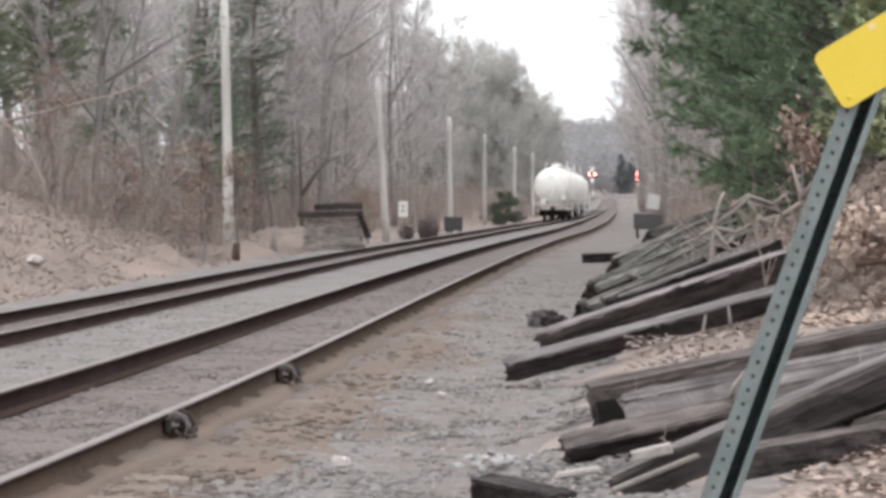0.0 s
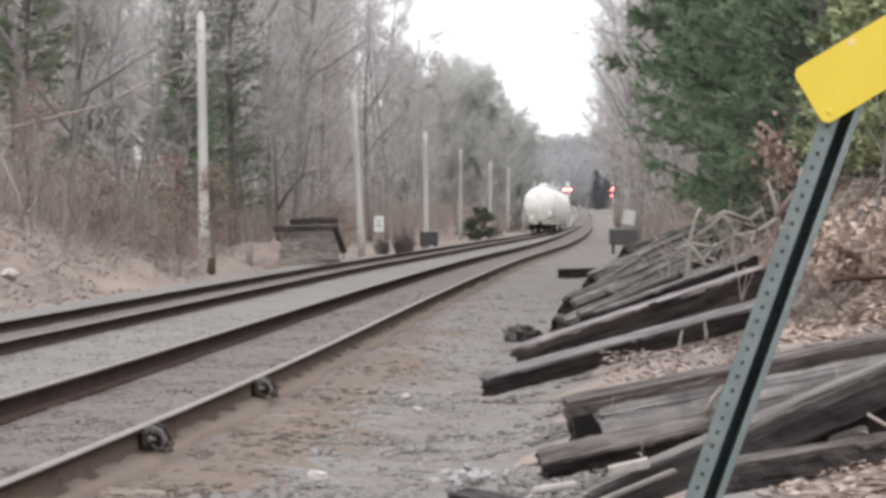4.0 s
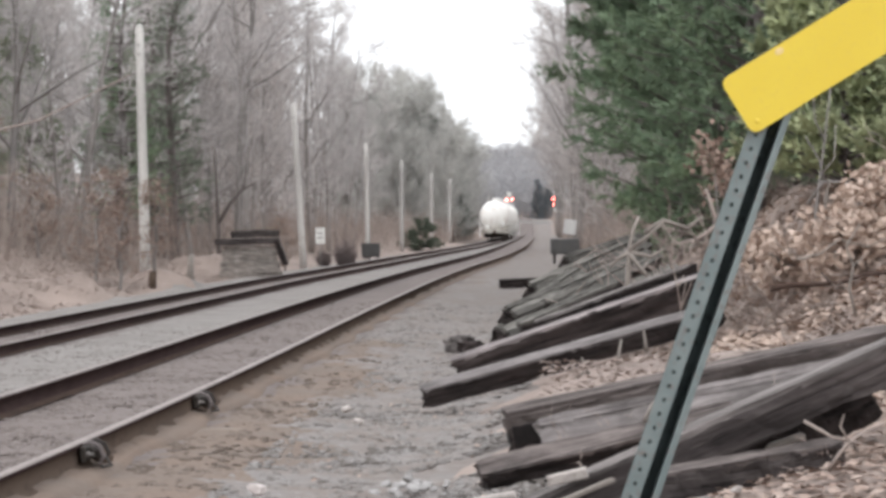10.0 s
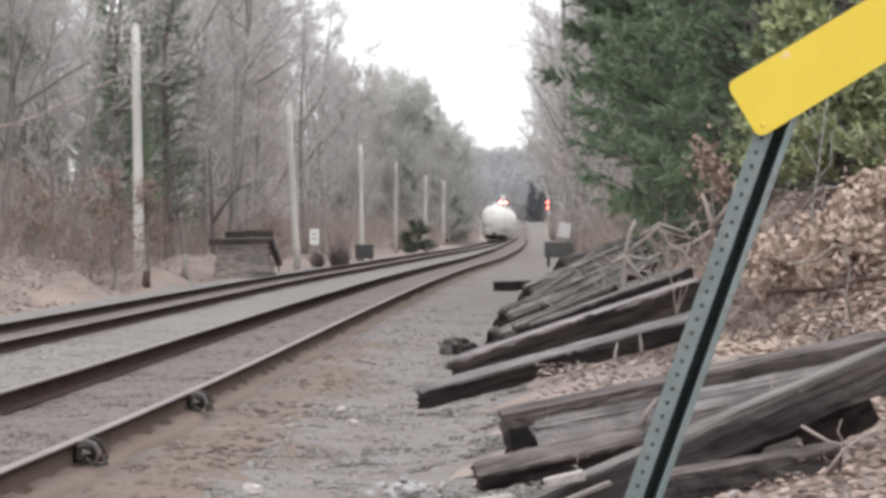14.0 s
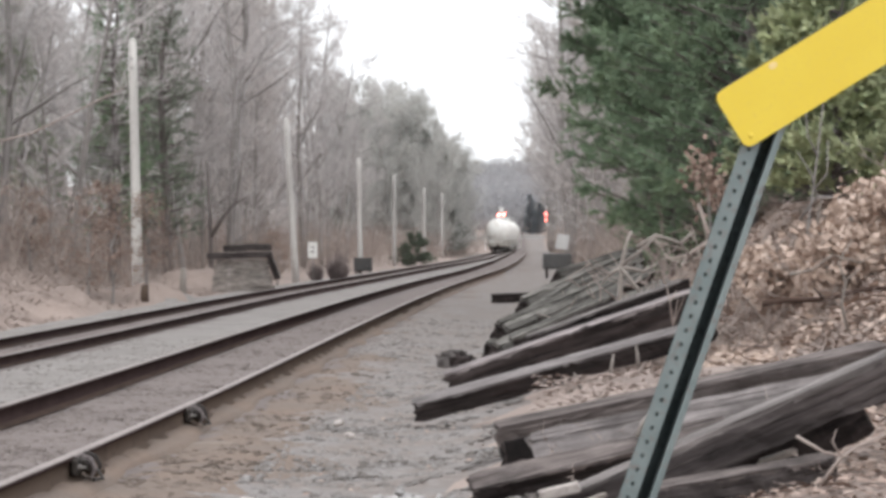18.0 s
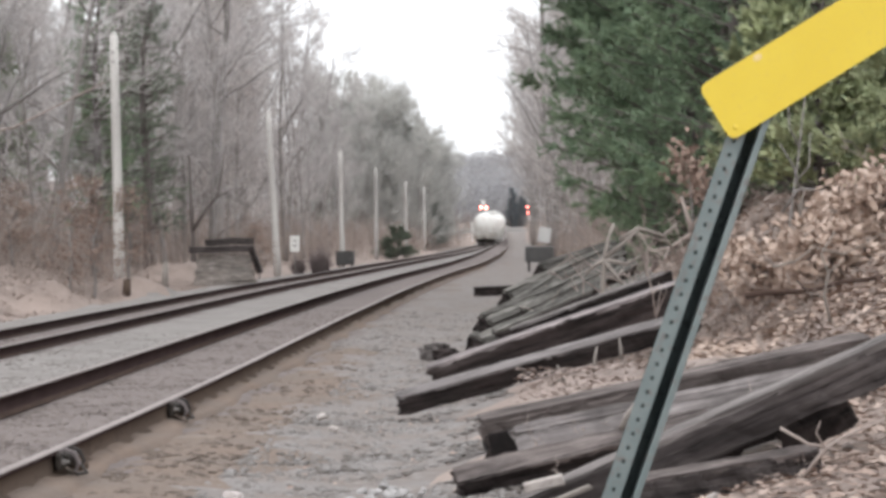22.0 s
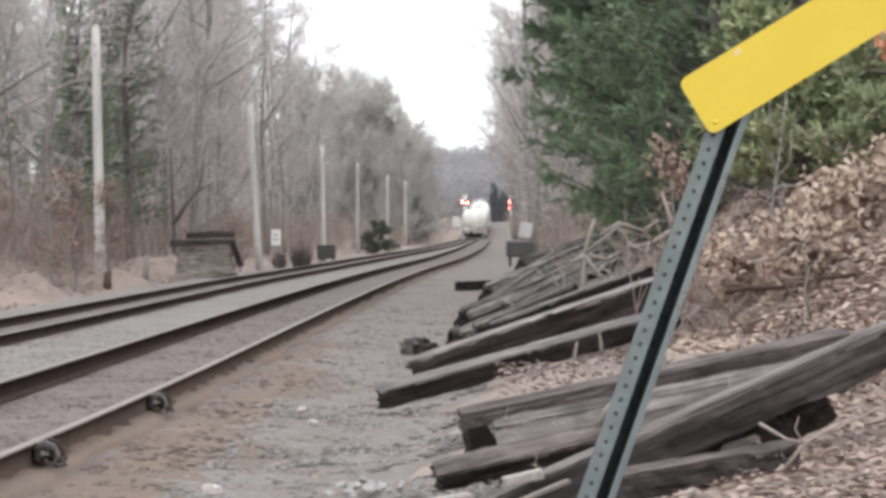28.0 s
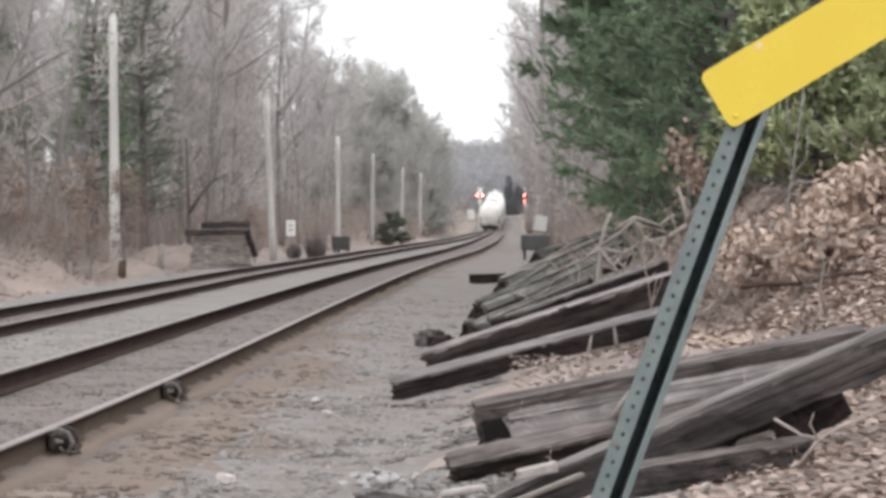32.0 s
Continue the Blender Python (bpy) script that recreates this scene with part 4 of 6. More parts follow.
def loose_tie(x, y, z, slope, yaw=0.0, roll=0.0, length=2.6, thick=1.0, label="old dark railroad tie with a bleached top dumped on the bank", group="dumped ties", body=0, top=0):
    """Its left end's middle at x, y, z."""
    k = TIE_COUNT[0]
    TIE_COUNT[0] += 1
    m = pose(x, y, z, 0, -slope, yaw) @ pose(length / 2, 0, 0, roll) @ Matrix.Diagonal((length / 2.6, thick, thick, 1))
    ob = base("railroad_tie", label, "railroad tie", m, group)
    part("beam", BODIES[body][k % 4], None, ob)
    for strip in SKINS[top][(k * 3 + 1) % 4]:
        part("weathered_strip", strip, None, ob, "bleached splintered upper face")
    return ob


def tie_span(p0, p1, roll, w, h, label, body=0, top=0, group="dumped ties"):
    """A tie from p0 to p1, rolled about its length, w across its upper face and h deep."""
    k = TIE_COUNT[0]
    TIE_COUNT[0] += 1
    d = Vector(p1) - Vector(p0)
    slope, yaw = math.degrees(math.asin(d.z / d.length)), math.degrees(math.atan2(d.y, d.x))
    m = pose(*p0, 0, -slope, yaw) @ pose(d.length / 2, 0, 0, roll) @ Matrix.Diagonal((d.length / 2.6, w / 0.21, h / 0.22, 1))
    ob = base("railroad_tie", label, "railroad tie", m, group)
    part("beam", BODIES[body][k % 4], None, ob)
    for strip in SKINS[top][(k * 3 + 1) % 4]:
        part("weathered_strip", strip, None, ob, "splintered upper face")
    return ob


# the nearest heap
rotten = tie_span((-0.001, 16.000, 0.258), (2.453, 16.300, 0.755), 8, 0.23, 0.245, "thick brown railroad tie with a black-patched hollow end", 40, 40)
tie_span((0.200, 15.600, 0.239), (2.378, 15.800, 0.664), 58, 0.235, 0.12, "silvery bleached railroad tie leaning on the brown one", 20, 50)
tie_span((-0.152, 14.5, 0.10), (1.3, 14.7, 0.42), 24, 0.2, 0.16, "bleached grey railroad tie half under the others", 0, 40)
loose_tie(0.35, 16.6, 0.12, 11, 6, 5)
tie_span((0.12, 13.0, 0.062), (2.554, 13.1, 1.115), 3, 0.22, 0.18, "long dark pale-topped railroad tie lying slantwise on the heap", 10, 0)
# Black tie added to stand for the shade in the gap.
tie_span((1.0, 13.35, 0.25), (1.92, 13.42, 0.63), 0, 0.2, 0.2, "black tie added for the shade under the slanting one", 0, 70)
tie_span((0.68, 12.62, 0.235), (1.653, 12.6, 0.405), 6, 0.2, 0.16, "half-buried grey railroad tie among the leaves", 10, 40)
tie_span((-0.580, 13.200, 0.052), (-0.129, 12.800, 0.009), 6, 0.18, 0.13, "short broken end of a dark railroad tie in the gravel", 0, 10)
for x, y, z, slope, yaw, ln in ((0.527, 25.531, 0.567, 14, 38, 1.8), (0.211, 29.118, 0.567, 9, 72, 2.2), (0.791, 30.595, 0.757, 6, 50, 1.7), (0.58, 35.343, 0.757, 9, 62, 2.4), (-0.127, 26.797, 0.124, 12, 64, 2.4), (-0.105, 29.751, 0.23, 10, 66, 2.4), (0.053, 33.76, 0.282, 8, 68, 2.4)):
    loose_tie(x, y, z, slope, yaw, 25, ln, 0.75, "thin grey railroad tie on the tumbled heap", "dumped ties", 10, 20)
# Black patch laid on the wood as the shade in its rotten hollow.
hollow = Soup()
hollow.box((0.2, 0.02, 0.13), pose(-1.19, -0.102, -0.02), 0.006)
hollow.box((0.03, 0.16, 0.125), pose(-1.298, -0.01, -0.02), 0.008)
part("rotten_hollow", hollow, HOLLOW_SHADE, rotten, "black patch for the shade in a hollow")
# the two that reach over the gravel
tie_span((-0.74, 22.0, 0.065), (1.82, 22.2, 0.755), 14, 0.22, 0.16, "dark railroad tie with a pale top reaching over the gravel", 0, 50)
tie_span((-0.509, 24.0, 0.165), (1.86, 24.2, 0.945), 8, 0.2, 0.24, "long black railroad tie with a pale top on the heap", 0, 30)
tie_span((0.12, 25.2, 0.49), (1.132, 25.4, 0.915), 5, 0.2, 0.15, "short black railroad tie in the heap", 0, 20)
loose_tie(0.267, 24.5, 0.555, 19.6, 5, 10, 1.65, 0.58, "thin dark timber behind the long tie")
# and those tumbled behind them, layer on layer
for x, y, z, slope, yaw in ((-0.058, 25.953, 0.346, 11, 60.8), (0.359, 26.375, 0.409, 12, 58), (-0.027, 27.957, 0.493, 10.9, 60.6), (0.443, 28.274, 0.567, 12, 64), (0.264, 31.65, 0.662, 11.9, 60), (0.654, 32.916, 0.736, 10, 66), (0.823, 37.98, 0.915, 7.5, 64)):
    low = ground_at(x + 0.4, y + 0.8)
    k = 0
    while z > low + 0.12:
        loose_tie(x - 0.1 * k, y - 0.12 * k, z, slope - 2.5 * k, yaw + (k * 29) % 11 - 4, 34 - 9 * k, 2.6, 1.0, "mossy grey railroad tie tumbled along the bank", "dumped ties", 0, 20)
        z -= 0.21
        k += 1
loose_tie(-0.27, 63, ground_at(0, 63) + 0.11, 2, 5, 0, 1.3, 1.0, "short dark tie end lying at the edge of the gravel", top=10)


def wood_lump(x, y, z, size, turn, seed, mat):
    """A rotten broken piece of a tie."""
    bm = bmesh.new()
    bmesh.ops.create_icosphere(bm, subdivisions=3, radius=1.0)
    for v in bm.verts:
        q = Vector([math.copysign(abs(c) ** 0.6, c) for c in v.co])
        k = 0.8 + 0.4 * noise.noise(v.co * 1.9 + Vector((seed, 0, 0))) + 0.16 * noise.noise(v.co * 6 + Vector((0, seed, 0)))
        v.co = Vector((q.x * size[0], q.y * size[1], q.z * size[2])) * k
    me = bpy.data.meshes.new("wood_lump")
    bm.to_mesh(me)
    bm.free()
    me.materials.append(mat)
    ob = new("wood_lump", me)
    ob.matrix_basis = pose(x, y, z, 0, 0, turn)
    tagged(ob, "rotten broken lump of old railroad tie on the gravel", "wood lump", "broken lumps")


for x, y, w, h, turn, sd, mt in ((-0.72, 32.2, 0.15, 0.13, 20, 3, TIE_TOP), (-0.48, 32.0, 0.2, 0.1, -25, 8, TIE_DARK), (-0.58, 32.6, 0.12, 0.13, 60, 5, TIE)):
    wood_lump(x, y, ground_at(x, y) + h * 0.5 + 0.03, (w, 0.13, h), turn, sd, mt)

# the stack across the line
stack_z = ground_at(-9.8, 95)
for dx, dy, z, ln, sl in ((0.1, -0.3, stack_z + 0.09, 2.3, 0), (0.1, 0.1, stack_z + 0.09, 2.3, 0), (0.2, -0.25, stack_z + 0.27, 2.1, 0), (0.1, 0.1, stack_z + 0.28, 2.2, 0), (0.15, -0.2, stack_z + 0.46, 2.15, 0), (0.1, 0.15, stack_z + 0.47, 2.2, 0), (0.2, 0.0, stack_z + 0.66, 2.0, 0), (0.15, 0.05, stack_z + 0.85, 2.05, 0), (0.25, 0.1, stack_z + 1.04, 1.9, 0), (-0.1, -0.1, 0.88, 2.42, 1), (0.5, 0.0, 1.13, 0.9, 3), (1.3, -0.05, 1.2, 1.0, -1)):
    low = z < 0.8
    loose_tie(-10.95 + dx, 95 + dy, z, sl, rng.uniform(-3, 3), rng.uniform(-4, 4), ln, 1.0, "pale dusty railroad tie low in the stack beside the far track" if low else "mossy dark railroad tie on top of the stack", "stacked ties", 60 if low else 10, 60 if low or z < 0.9 else 20)
loose_tie(-8.72, 94.6, 0.95, -70, 0, 0, 1.0, 1.0, "dark railroad tie leaning against the end of the stack", "stacked ties")


# ---- the leaning sign ----
def leaning_sign():
    lean = 19.33
    foot = Vector((0.0129, 6.3, 0.05))
    ob = base("leaning_sign", "yellow sign hanging from a leaning green-grey perforated steel post", "sign", Matrix.Translation(foot) @ pose(0, 0, 0, 0, lean, 0))
    length, w, cell, hole = 1.94, 0.043, 0.0365, 0.0056
    s = Soup()
    n = int(length / cell)
    for i in range(n):
        z0 = i * cell
        cz = z0 + cell / 2
        outer = [(-w / 2, z0), (0, z0), (w / 2, z0), (w / 2, cz), (w / 2, z0 + cell), (0, z0 + cell), (-w / 2, z0 + cell), (-w / 2, cz)]
        ring = [(hole * math.cos(a), cz + 1.15 * hole * math.sin(a)) for a in [math.radians(q) for q in (225, 270, 315, 0, 45, 90, 135, 180)]]
        vs = [(x, 0, z) for x, z in outer] + [(x, 0, z) for x, z in ring] + [(x, 0.004, z) for x, z in ring]
        fs = [(j, (j + 1) % 8, 8 + (j + 1) % 8, 8 + j) for j in range(8)] + [(8 + j, 8 + (j + 1) % 8, 16 + (j + 1) % 8, 16 + j) for j in range(8)]
        s.add(vs, fs)
    part("web", s, GALV, ob, "perforated green-grey steel strip")
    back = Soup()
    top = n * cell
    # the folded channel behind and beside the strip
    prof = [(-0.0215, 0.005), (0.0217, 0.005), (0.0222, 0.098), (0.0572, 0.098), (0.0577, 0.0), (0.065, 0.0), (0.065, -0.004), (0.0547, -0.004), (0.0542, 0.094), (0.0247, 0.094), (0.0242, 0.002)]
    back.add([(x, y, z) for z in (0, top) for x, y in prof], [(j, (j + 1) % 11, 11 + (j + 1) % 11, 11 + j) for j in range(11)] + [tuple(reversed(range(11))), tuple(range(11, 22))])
    # The shade inside the channel is put into its colour.
    part("channel", back, SHADE_STEEL, ob, "folded channel of the post, inner shade in its colour")
    # Strip added behind the holes, its tone set as the shade in them.
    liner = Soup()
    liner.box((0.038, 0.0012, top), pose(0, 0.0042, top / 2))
    part("liner", liner, HOLE_SHADE, ob, "strip added behind the holes, toned as their shade")
    lip = Soup()
    lip.box((0.017, 0.006, top), pose(0.0585, -0.0075, top / 2), 0.0015)
    part("flange", lip, GALV, ob, "pale outer edge of the post")
    # the plate, bolted through one corner, turned up to the right
    plate = Soup()
    L, H, r = 0.62, 0.157, 0.022
    rim = []
    for cx, cz, a0 in ((r, r, 180), (L - r, r, 270), (L - r, H - r, 0), (r, H - r, 90)):
        for q in range(5):
            a = math.radians(a0 + 22.5 * q)
            rim.append((cx + r * math.cos(a), cz + r * math.sin(a)))
    k = len(rim)
    plate.add([(x, y, z) for y in (-0.0012, 0.0012) for x, z in rim], [tuple(range(k)), tuple(reversed(range(k, 2 * k)))] + [(j, k + j, k + (j + 1) % k, (j + 1) % k) for j in range(k)])
    inv = (Matrix.Translation(foot) @ pose(0, 0, 0, 0, lean, 0)).inverted()
    face = inv @ Matrix.Translation((0.615, 6.282, 1.788)) @ pose(0, 0, 0, 0, -31.3, 0)
    pl = part("plate", plate, YELLOW, ob, "plain yellow sheet-metal plate with rounded corners", m=face)
    # Thin dark bar added as the shadow line on the upper edge.
    edge = Soup()
    edge.box((L - 0.03, 0.006, 0.005), pose(L / 2, 0.0045, H + 0.0005), 0.001)
    part("edge_strip", edge, SHADE_STEEL, pl, "dark bar added as the upper edge's shadow line")
    b = Soup()
    b.lathe([(0.007, 0), (0.007, 0.0015), (0.004, 0.003), (0.001, 0.0035)], pose(0.027, -0.0012, 0.024, 90), 10)
    part("bolt", b, YELLOW, pl)
    b = Soup()
    b.lathe([(0.013, 0), (0.011, 0.0005), (0.001, 0.0006)], pose(0.163, -0.0012, 0.142, 90) @ Matrix.Diagonal((1.0, 0.7, 1, 1)), 9)
    part("scuff", b, SCUFF, pl, "pale rubbed spot")


leaning_sign()


# ---- boxes, small sign, posts and bushes ----
def post_box(x, y, z, w, h, label):
    ob = base("equipment_box", label, "equipment box", pose(x, y, z), "line-side boxes")
    s = Soup()
    s.box((w, w * 0.7, h), pose(0, 0, h / 2 + 0.05), 0.02)
    part("body", s, BOXGREY, ob)
    l = Soup()
    l.box((w * 1.08, w * 0.8, 0.05), pose(0, 0, h + 0.075), 0.015)
    part("lid", l, BOXGREY, ob)
    d = Soup()
    d.box((w * 0.8, 0.02, h * 0.8), pose(0, -w * 0.36, h / 2 + 0.05), 0.006)
    door = part("door", d, BOXGREY, ob)
    k = Soup()
    k.box((0.03, 0.03, 0.12), pose(w * 0.3, -w * 0.38 - 0.01, h / 2 + 0.05), 0.006)
    part("handle", k, STEEL, door)
    for sx in (-1, 1):
        f = Soup()
        f.box((0.08, w * 0.6, 0.35), pose(sx * w * 0.38, 0, -0.1), 0.01)
        part("foot", f, BLACK, ob)
    return ob


post_box(-8.2, 149.2, -0.5, 1.05, 0.75, "dark grey metal equipment box at the foot of a pole")


def white_sign():
    ob = base("track_sign", "small white line-side sign on a thin post", "sign", pose(-8.83, 118, -0.4))
    s = Soup()
    s.tube([(0, 0, -0.2), (0, 0, 1.75)], [0.03, 0.03], 8)
    part("post", s, STEEL, ob)
    p = Soup()
    p.box((0.44, 0.02, 0.74), pose(0, -0.035, 1.37), 0.006)
    plate = part("plate", p, WHITE, ob)
    for dz, w in ((0.12, 0.16), (-0.08, 0.2)):
        b = Soup()
        b.box((w, 0.004, 0.06), pose(0, -0.048, 1.37 + dz))
        part("letter_bar", b, STEEL, plate)


white_sign()


def stub_post(x, y, h, r, mat, label):
    ob = base("stub_post", label, "post", pose(x, y, ground_at(x, y)), "cut-off posts")
    s = Soup()
    s.tube([(0, 0, -0.2), (0.01, 0, h * 0.5), (0.03, 0, h)], [r * 1.1, r, r * 0.92], 10)
    part("stump", s, mat, ob, smooth=True)
    c = Soup()
    c.lathe([(r * 0.95, -0.01), (r * 0.9, 0.015), (r * 0.3, 0.03), (0.01, 0.03)], pose(0.03, 0, h), 10)
    part("cut_top", c, mat, ob)


stub_post(-10.35, 82, 1.0, 0.11, PALEWOOD, "short pale cut-off wooden post beside the far track")
stub_post(-10.8, 76.4, 0.4, 0.12, RUST_PALE, "short rusty brown stump at the foot of the pole")


def dark_bush(x, y, w, h, seed):
    """A low leafless bush of many fine dark stems."""
    g = np.random.default_rng(seed)
    n = 230
    a, r = g.uniform(0, 2 * np.pi, n), np.sqrt(g.random(n))
    root = np.stack([0.3 * w * r * np.cos(a), 0.2 * w * r * np.sin(a), np.full(n, -0.05)], 1)
    top = np.stack([w * 0.5 * r * np.cos(a) + g.normal(0, 0.08, n), w * 0.4 * r * np.sin(a), h * (1 - 0.45 * r * r) * g.uniform(0.4, 1.1, n)], 1)
    p0, p1, rr = [root], [top], [np.full(n, 0.012)]
    for k in range(7):
        q = root + (top - root) * g.uniform(0.3, 1, (n, 1))
        p0.append(q), p1.append(q + g.normal(0, 0.14, (n, 3)) + np.array([0, 0, 0.07])), rr.append(np.full(n, 0.011))
    v, f = blades(np.concatenate(p0), np.concatenate(p1), np.concatenate(rr))
    ob = base("bare_bush", "low dark red-brown leafless bush beside the far track", "bush", pose(x, y, ground_at(x, y)), "low bushes")
    part("crown", mesh_of("crown", v, f, DARK_TWIG), None, ob)


dark_bush(-7.78, 119.6, 1.15, 1.5, 301)
dark_bush(-8.75, 119.2, 0.7, 0.75, 303)


def relay_case():
    """Dark case with a pale tilted panel on top, right of the line."""
    x, y = 2.1, 98.0
    z = ground_at(x, y) + 0.1
    ob = base("relay_case", "dark trackside case with a pale tilted panel on top", "relay case", pose(x, y, z))
    s = Soup()
    s.box((1.1, 0.7, 0.6), pose(0, 0, 0.56), 0.03)
    part("body", s, BOXGREY, ob)
    for sx in (-0.4, 0.4):
        l = Soup()
        l.box((0.1, 0.1, 0.5), pose(sx, 0, 0.05), 0.01)
        part("leg", l, BLACK, ob)
    d = Soup()
    d.box((0.9, 0.02, 0.48), pose(0, -0.36, 0.56), 0.005)
    part("door", d, BOXGREY, ob)
    m = Soup()
    m.tube([(0.15, 0, 0.84), (0.18, 0, 1.3)], [0.03, 0.03], 8)
    part("bracket", m, STEEL, ob)
    p = Soup()
    p.box((0.48, 0.03, 0.62), pose(0.2, -0.05, 1.3, -20, 10, 0), 0.008)
    part("panel", p, OFFWHITE, ob, "pale weathered flat panel")


relay_case()


# dark evergreen shrub by the far track
shrub = pine_tree(41, 2.3, 1.75, 0.02, 3.0, "evergreen_shrub", SHRUB_NEEDLES, label="dark green evergreen shrub beside the far track")
plant(shrub, -6.6, 190, 1.0, 40)
shrub["group"] = "shrubs"


# ---- level crossing ----
def crossing_signal(x, y, gate):
    z = ground_at(x, y)
    top = 3.85 if gate else 4.05
    ob = base("crossing_signal", "level crossing signal with lit red lamps and white crossed boards", "crossing signal", pose(x, y, z), "crossing signals")
    s = Soup()
    s.tube([(0, 0, -0.3), (0, 0, top + 1.2)], [0.075, 0.065], 12)
    part("mast", s, WHITE, ob, smooth=True)
    f = Soup()
    f.lathe([(0.2, 0), (0.2, 0.3), (0.09, 0.45)], None, 12)
    part("base", f, STEEL, ob)
    for a in (-1, 1):
        b = Soup()
        b.box((1.2, 0.02, 0.22), pose(0, -0.09 - 0.022 * (a > 0), top + 0.75, 0, a * 45, 0), 0.005)
        part("crossbuck_board", b, WHITE, ob)
    arm = Soup()
    arm.tube([(-0.42, -0.05, top), (0.42, -0.05, top)], [0.03, 0.03], 8)
    part("lamp_arm", arm, BLACK, ob)
    # The gated signal's lower lamp pair is added to stretch its red glow.
    for sx, h in ((-0.4, top), (0.4, top), (-0.4, top - 0.9), (0.4, top - 0.9)) if gate else ((-0.4, top), (0.4, top)):
        bk = Soup()
        bk.lathe([(0.3, 0), (0.3, 0.015), (0.1, 0.02), (0.1, 0.1), (0.02, 0.12)], pose(sx, -0.1, h, -90), 20)
        back = part("lamp_back", bk, BLACK, ob)
        ln = Soup()
        ln.lathe([(0.155, 0), (0.14, 0.03), (0.08, 0.05), (0.01, 0.055)], pose(sx, -0.105, h, 90), 20)
        part("lens", ln, RED_SOFT if gate else RED, back, "glowing red lens")
        hood = Soup()
        hood.add([(sx + 0.17 * math.cos(q), yy, h + 0.17 * math.sin(q)) for yy in (-0.11, -0.3) for q in [math.pi * k / 8 for k in range(9)]], [(q, q + 1, q + 10, q + 9) for q in range(8)])
        part("hood", hood, BLACK, back)
    g = Soup()
    g.box((0.4, 0.35, 0.6), pose(0.2, 0.25, 1.1), 0.02)
    part("gate_motor", g, WHITE, ob)
    n = Soup()
    n.box((0.6, 0.02, 0.55), pose(0, -0.13, 2.2 if gate else 3.0), 0.01)
    part("notice_plate", n, WHITE, ob)
    # Upright red and white stripes added to give the glow its tall pink tone.
    if gate:
        for k in range(8):
            st = Soup()
            st.box((0.24, 0.06, 0.45), pose(0.35, 0.05, 1.2 + 0.45 * k), 0.01)
            part("gate_arm_stripe", st, REDPAINT if k % 2 else WHITE, ob)


crossing_signal(-0.2, 400, False)
crossing_signal(7.2, 400, True)

def signal_cabinet(x, y):
    """The white case that holds the crossing's equipment."""
    ob = base("signal_cabinet", "white sheet-metal equipment cabinet beside the level crossing", "cabinet", pose(x, y, ground_at(x, y)))
    s = Soup()
    s.box((1.15, 0.8, 1.7), pose(0, 0, 0.95), 0.03)
    part("body", s, WHITE, ob)
    for sx in (-0.28, 0.28):
        d = Soup()
        d.box((0.5, 0.03, 1.5), pose(sx, -0.41, 0.95), 0.01)
        door = part("door", d, WHITE, ob)
        h = Soup()
        h.box((0.03, 0.04, 0.16), pose(sx * 0.25, -0.44, 0.95), 0.008)
        part("handle", h, STEEL, door)
    r = Soup()
    r.box((1.3, 0.95, 0.06), pose(0, 0, 1.83), 0.015)
    part("roof", r, WHITE, ob)
    f = Soup()
    f.box((1.25, 0.9, 0.25), pose(0, 0, 0.0), 0.02)
    part("plinth", f, STEEL, ob)


signal_cabinet(-1.6, 399)

road = Soup()
zr = float(near_z(406)) + 0.02
for k in range(24):
    x0, x1 = -60 + 5 * k, -55 + 5 * k
    road.add([(x0, 403, zr), (x1, 403, zr), (x1, 410, zr), (x0, 410, zr), (x0, 402, zr - 0.6), (x1, 402, zr - 0.6)], [(0, 1, 2, 3), (4, 5, 1, 0)])
tagged(new("road", road.mesh("road", ROAD)), "grey asphalt road over the level crossing", "road", kind="structure")


# ---- tank cars ----
def wheelset_mesh():
    s = Soup()
    for sx in (-1, 1):
        s.lathe([(0.06, -0.09), (0.12, -0.08), (0.36, -0.05), (0.42, -0.07), (0.42, 0.05), (0.455, 0.055), (0.455, 0.08), (0.1, 0.09)], pose(sx * 0.74, 0, 0, 0, -90 * sx, 0), 20)
    s.lathe([(0.075, -0.75), (0.075, 0.75)], pose(0, 0, 0, 0, 90, 0), 10)
    for sx in (-1, 1):
        s.box((0.03, 0.2, 0.06), pose(sx * 0.83, 0.2, 0))
    return s.mesh("wheelset", BLACK)


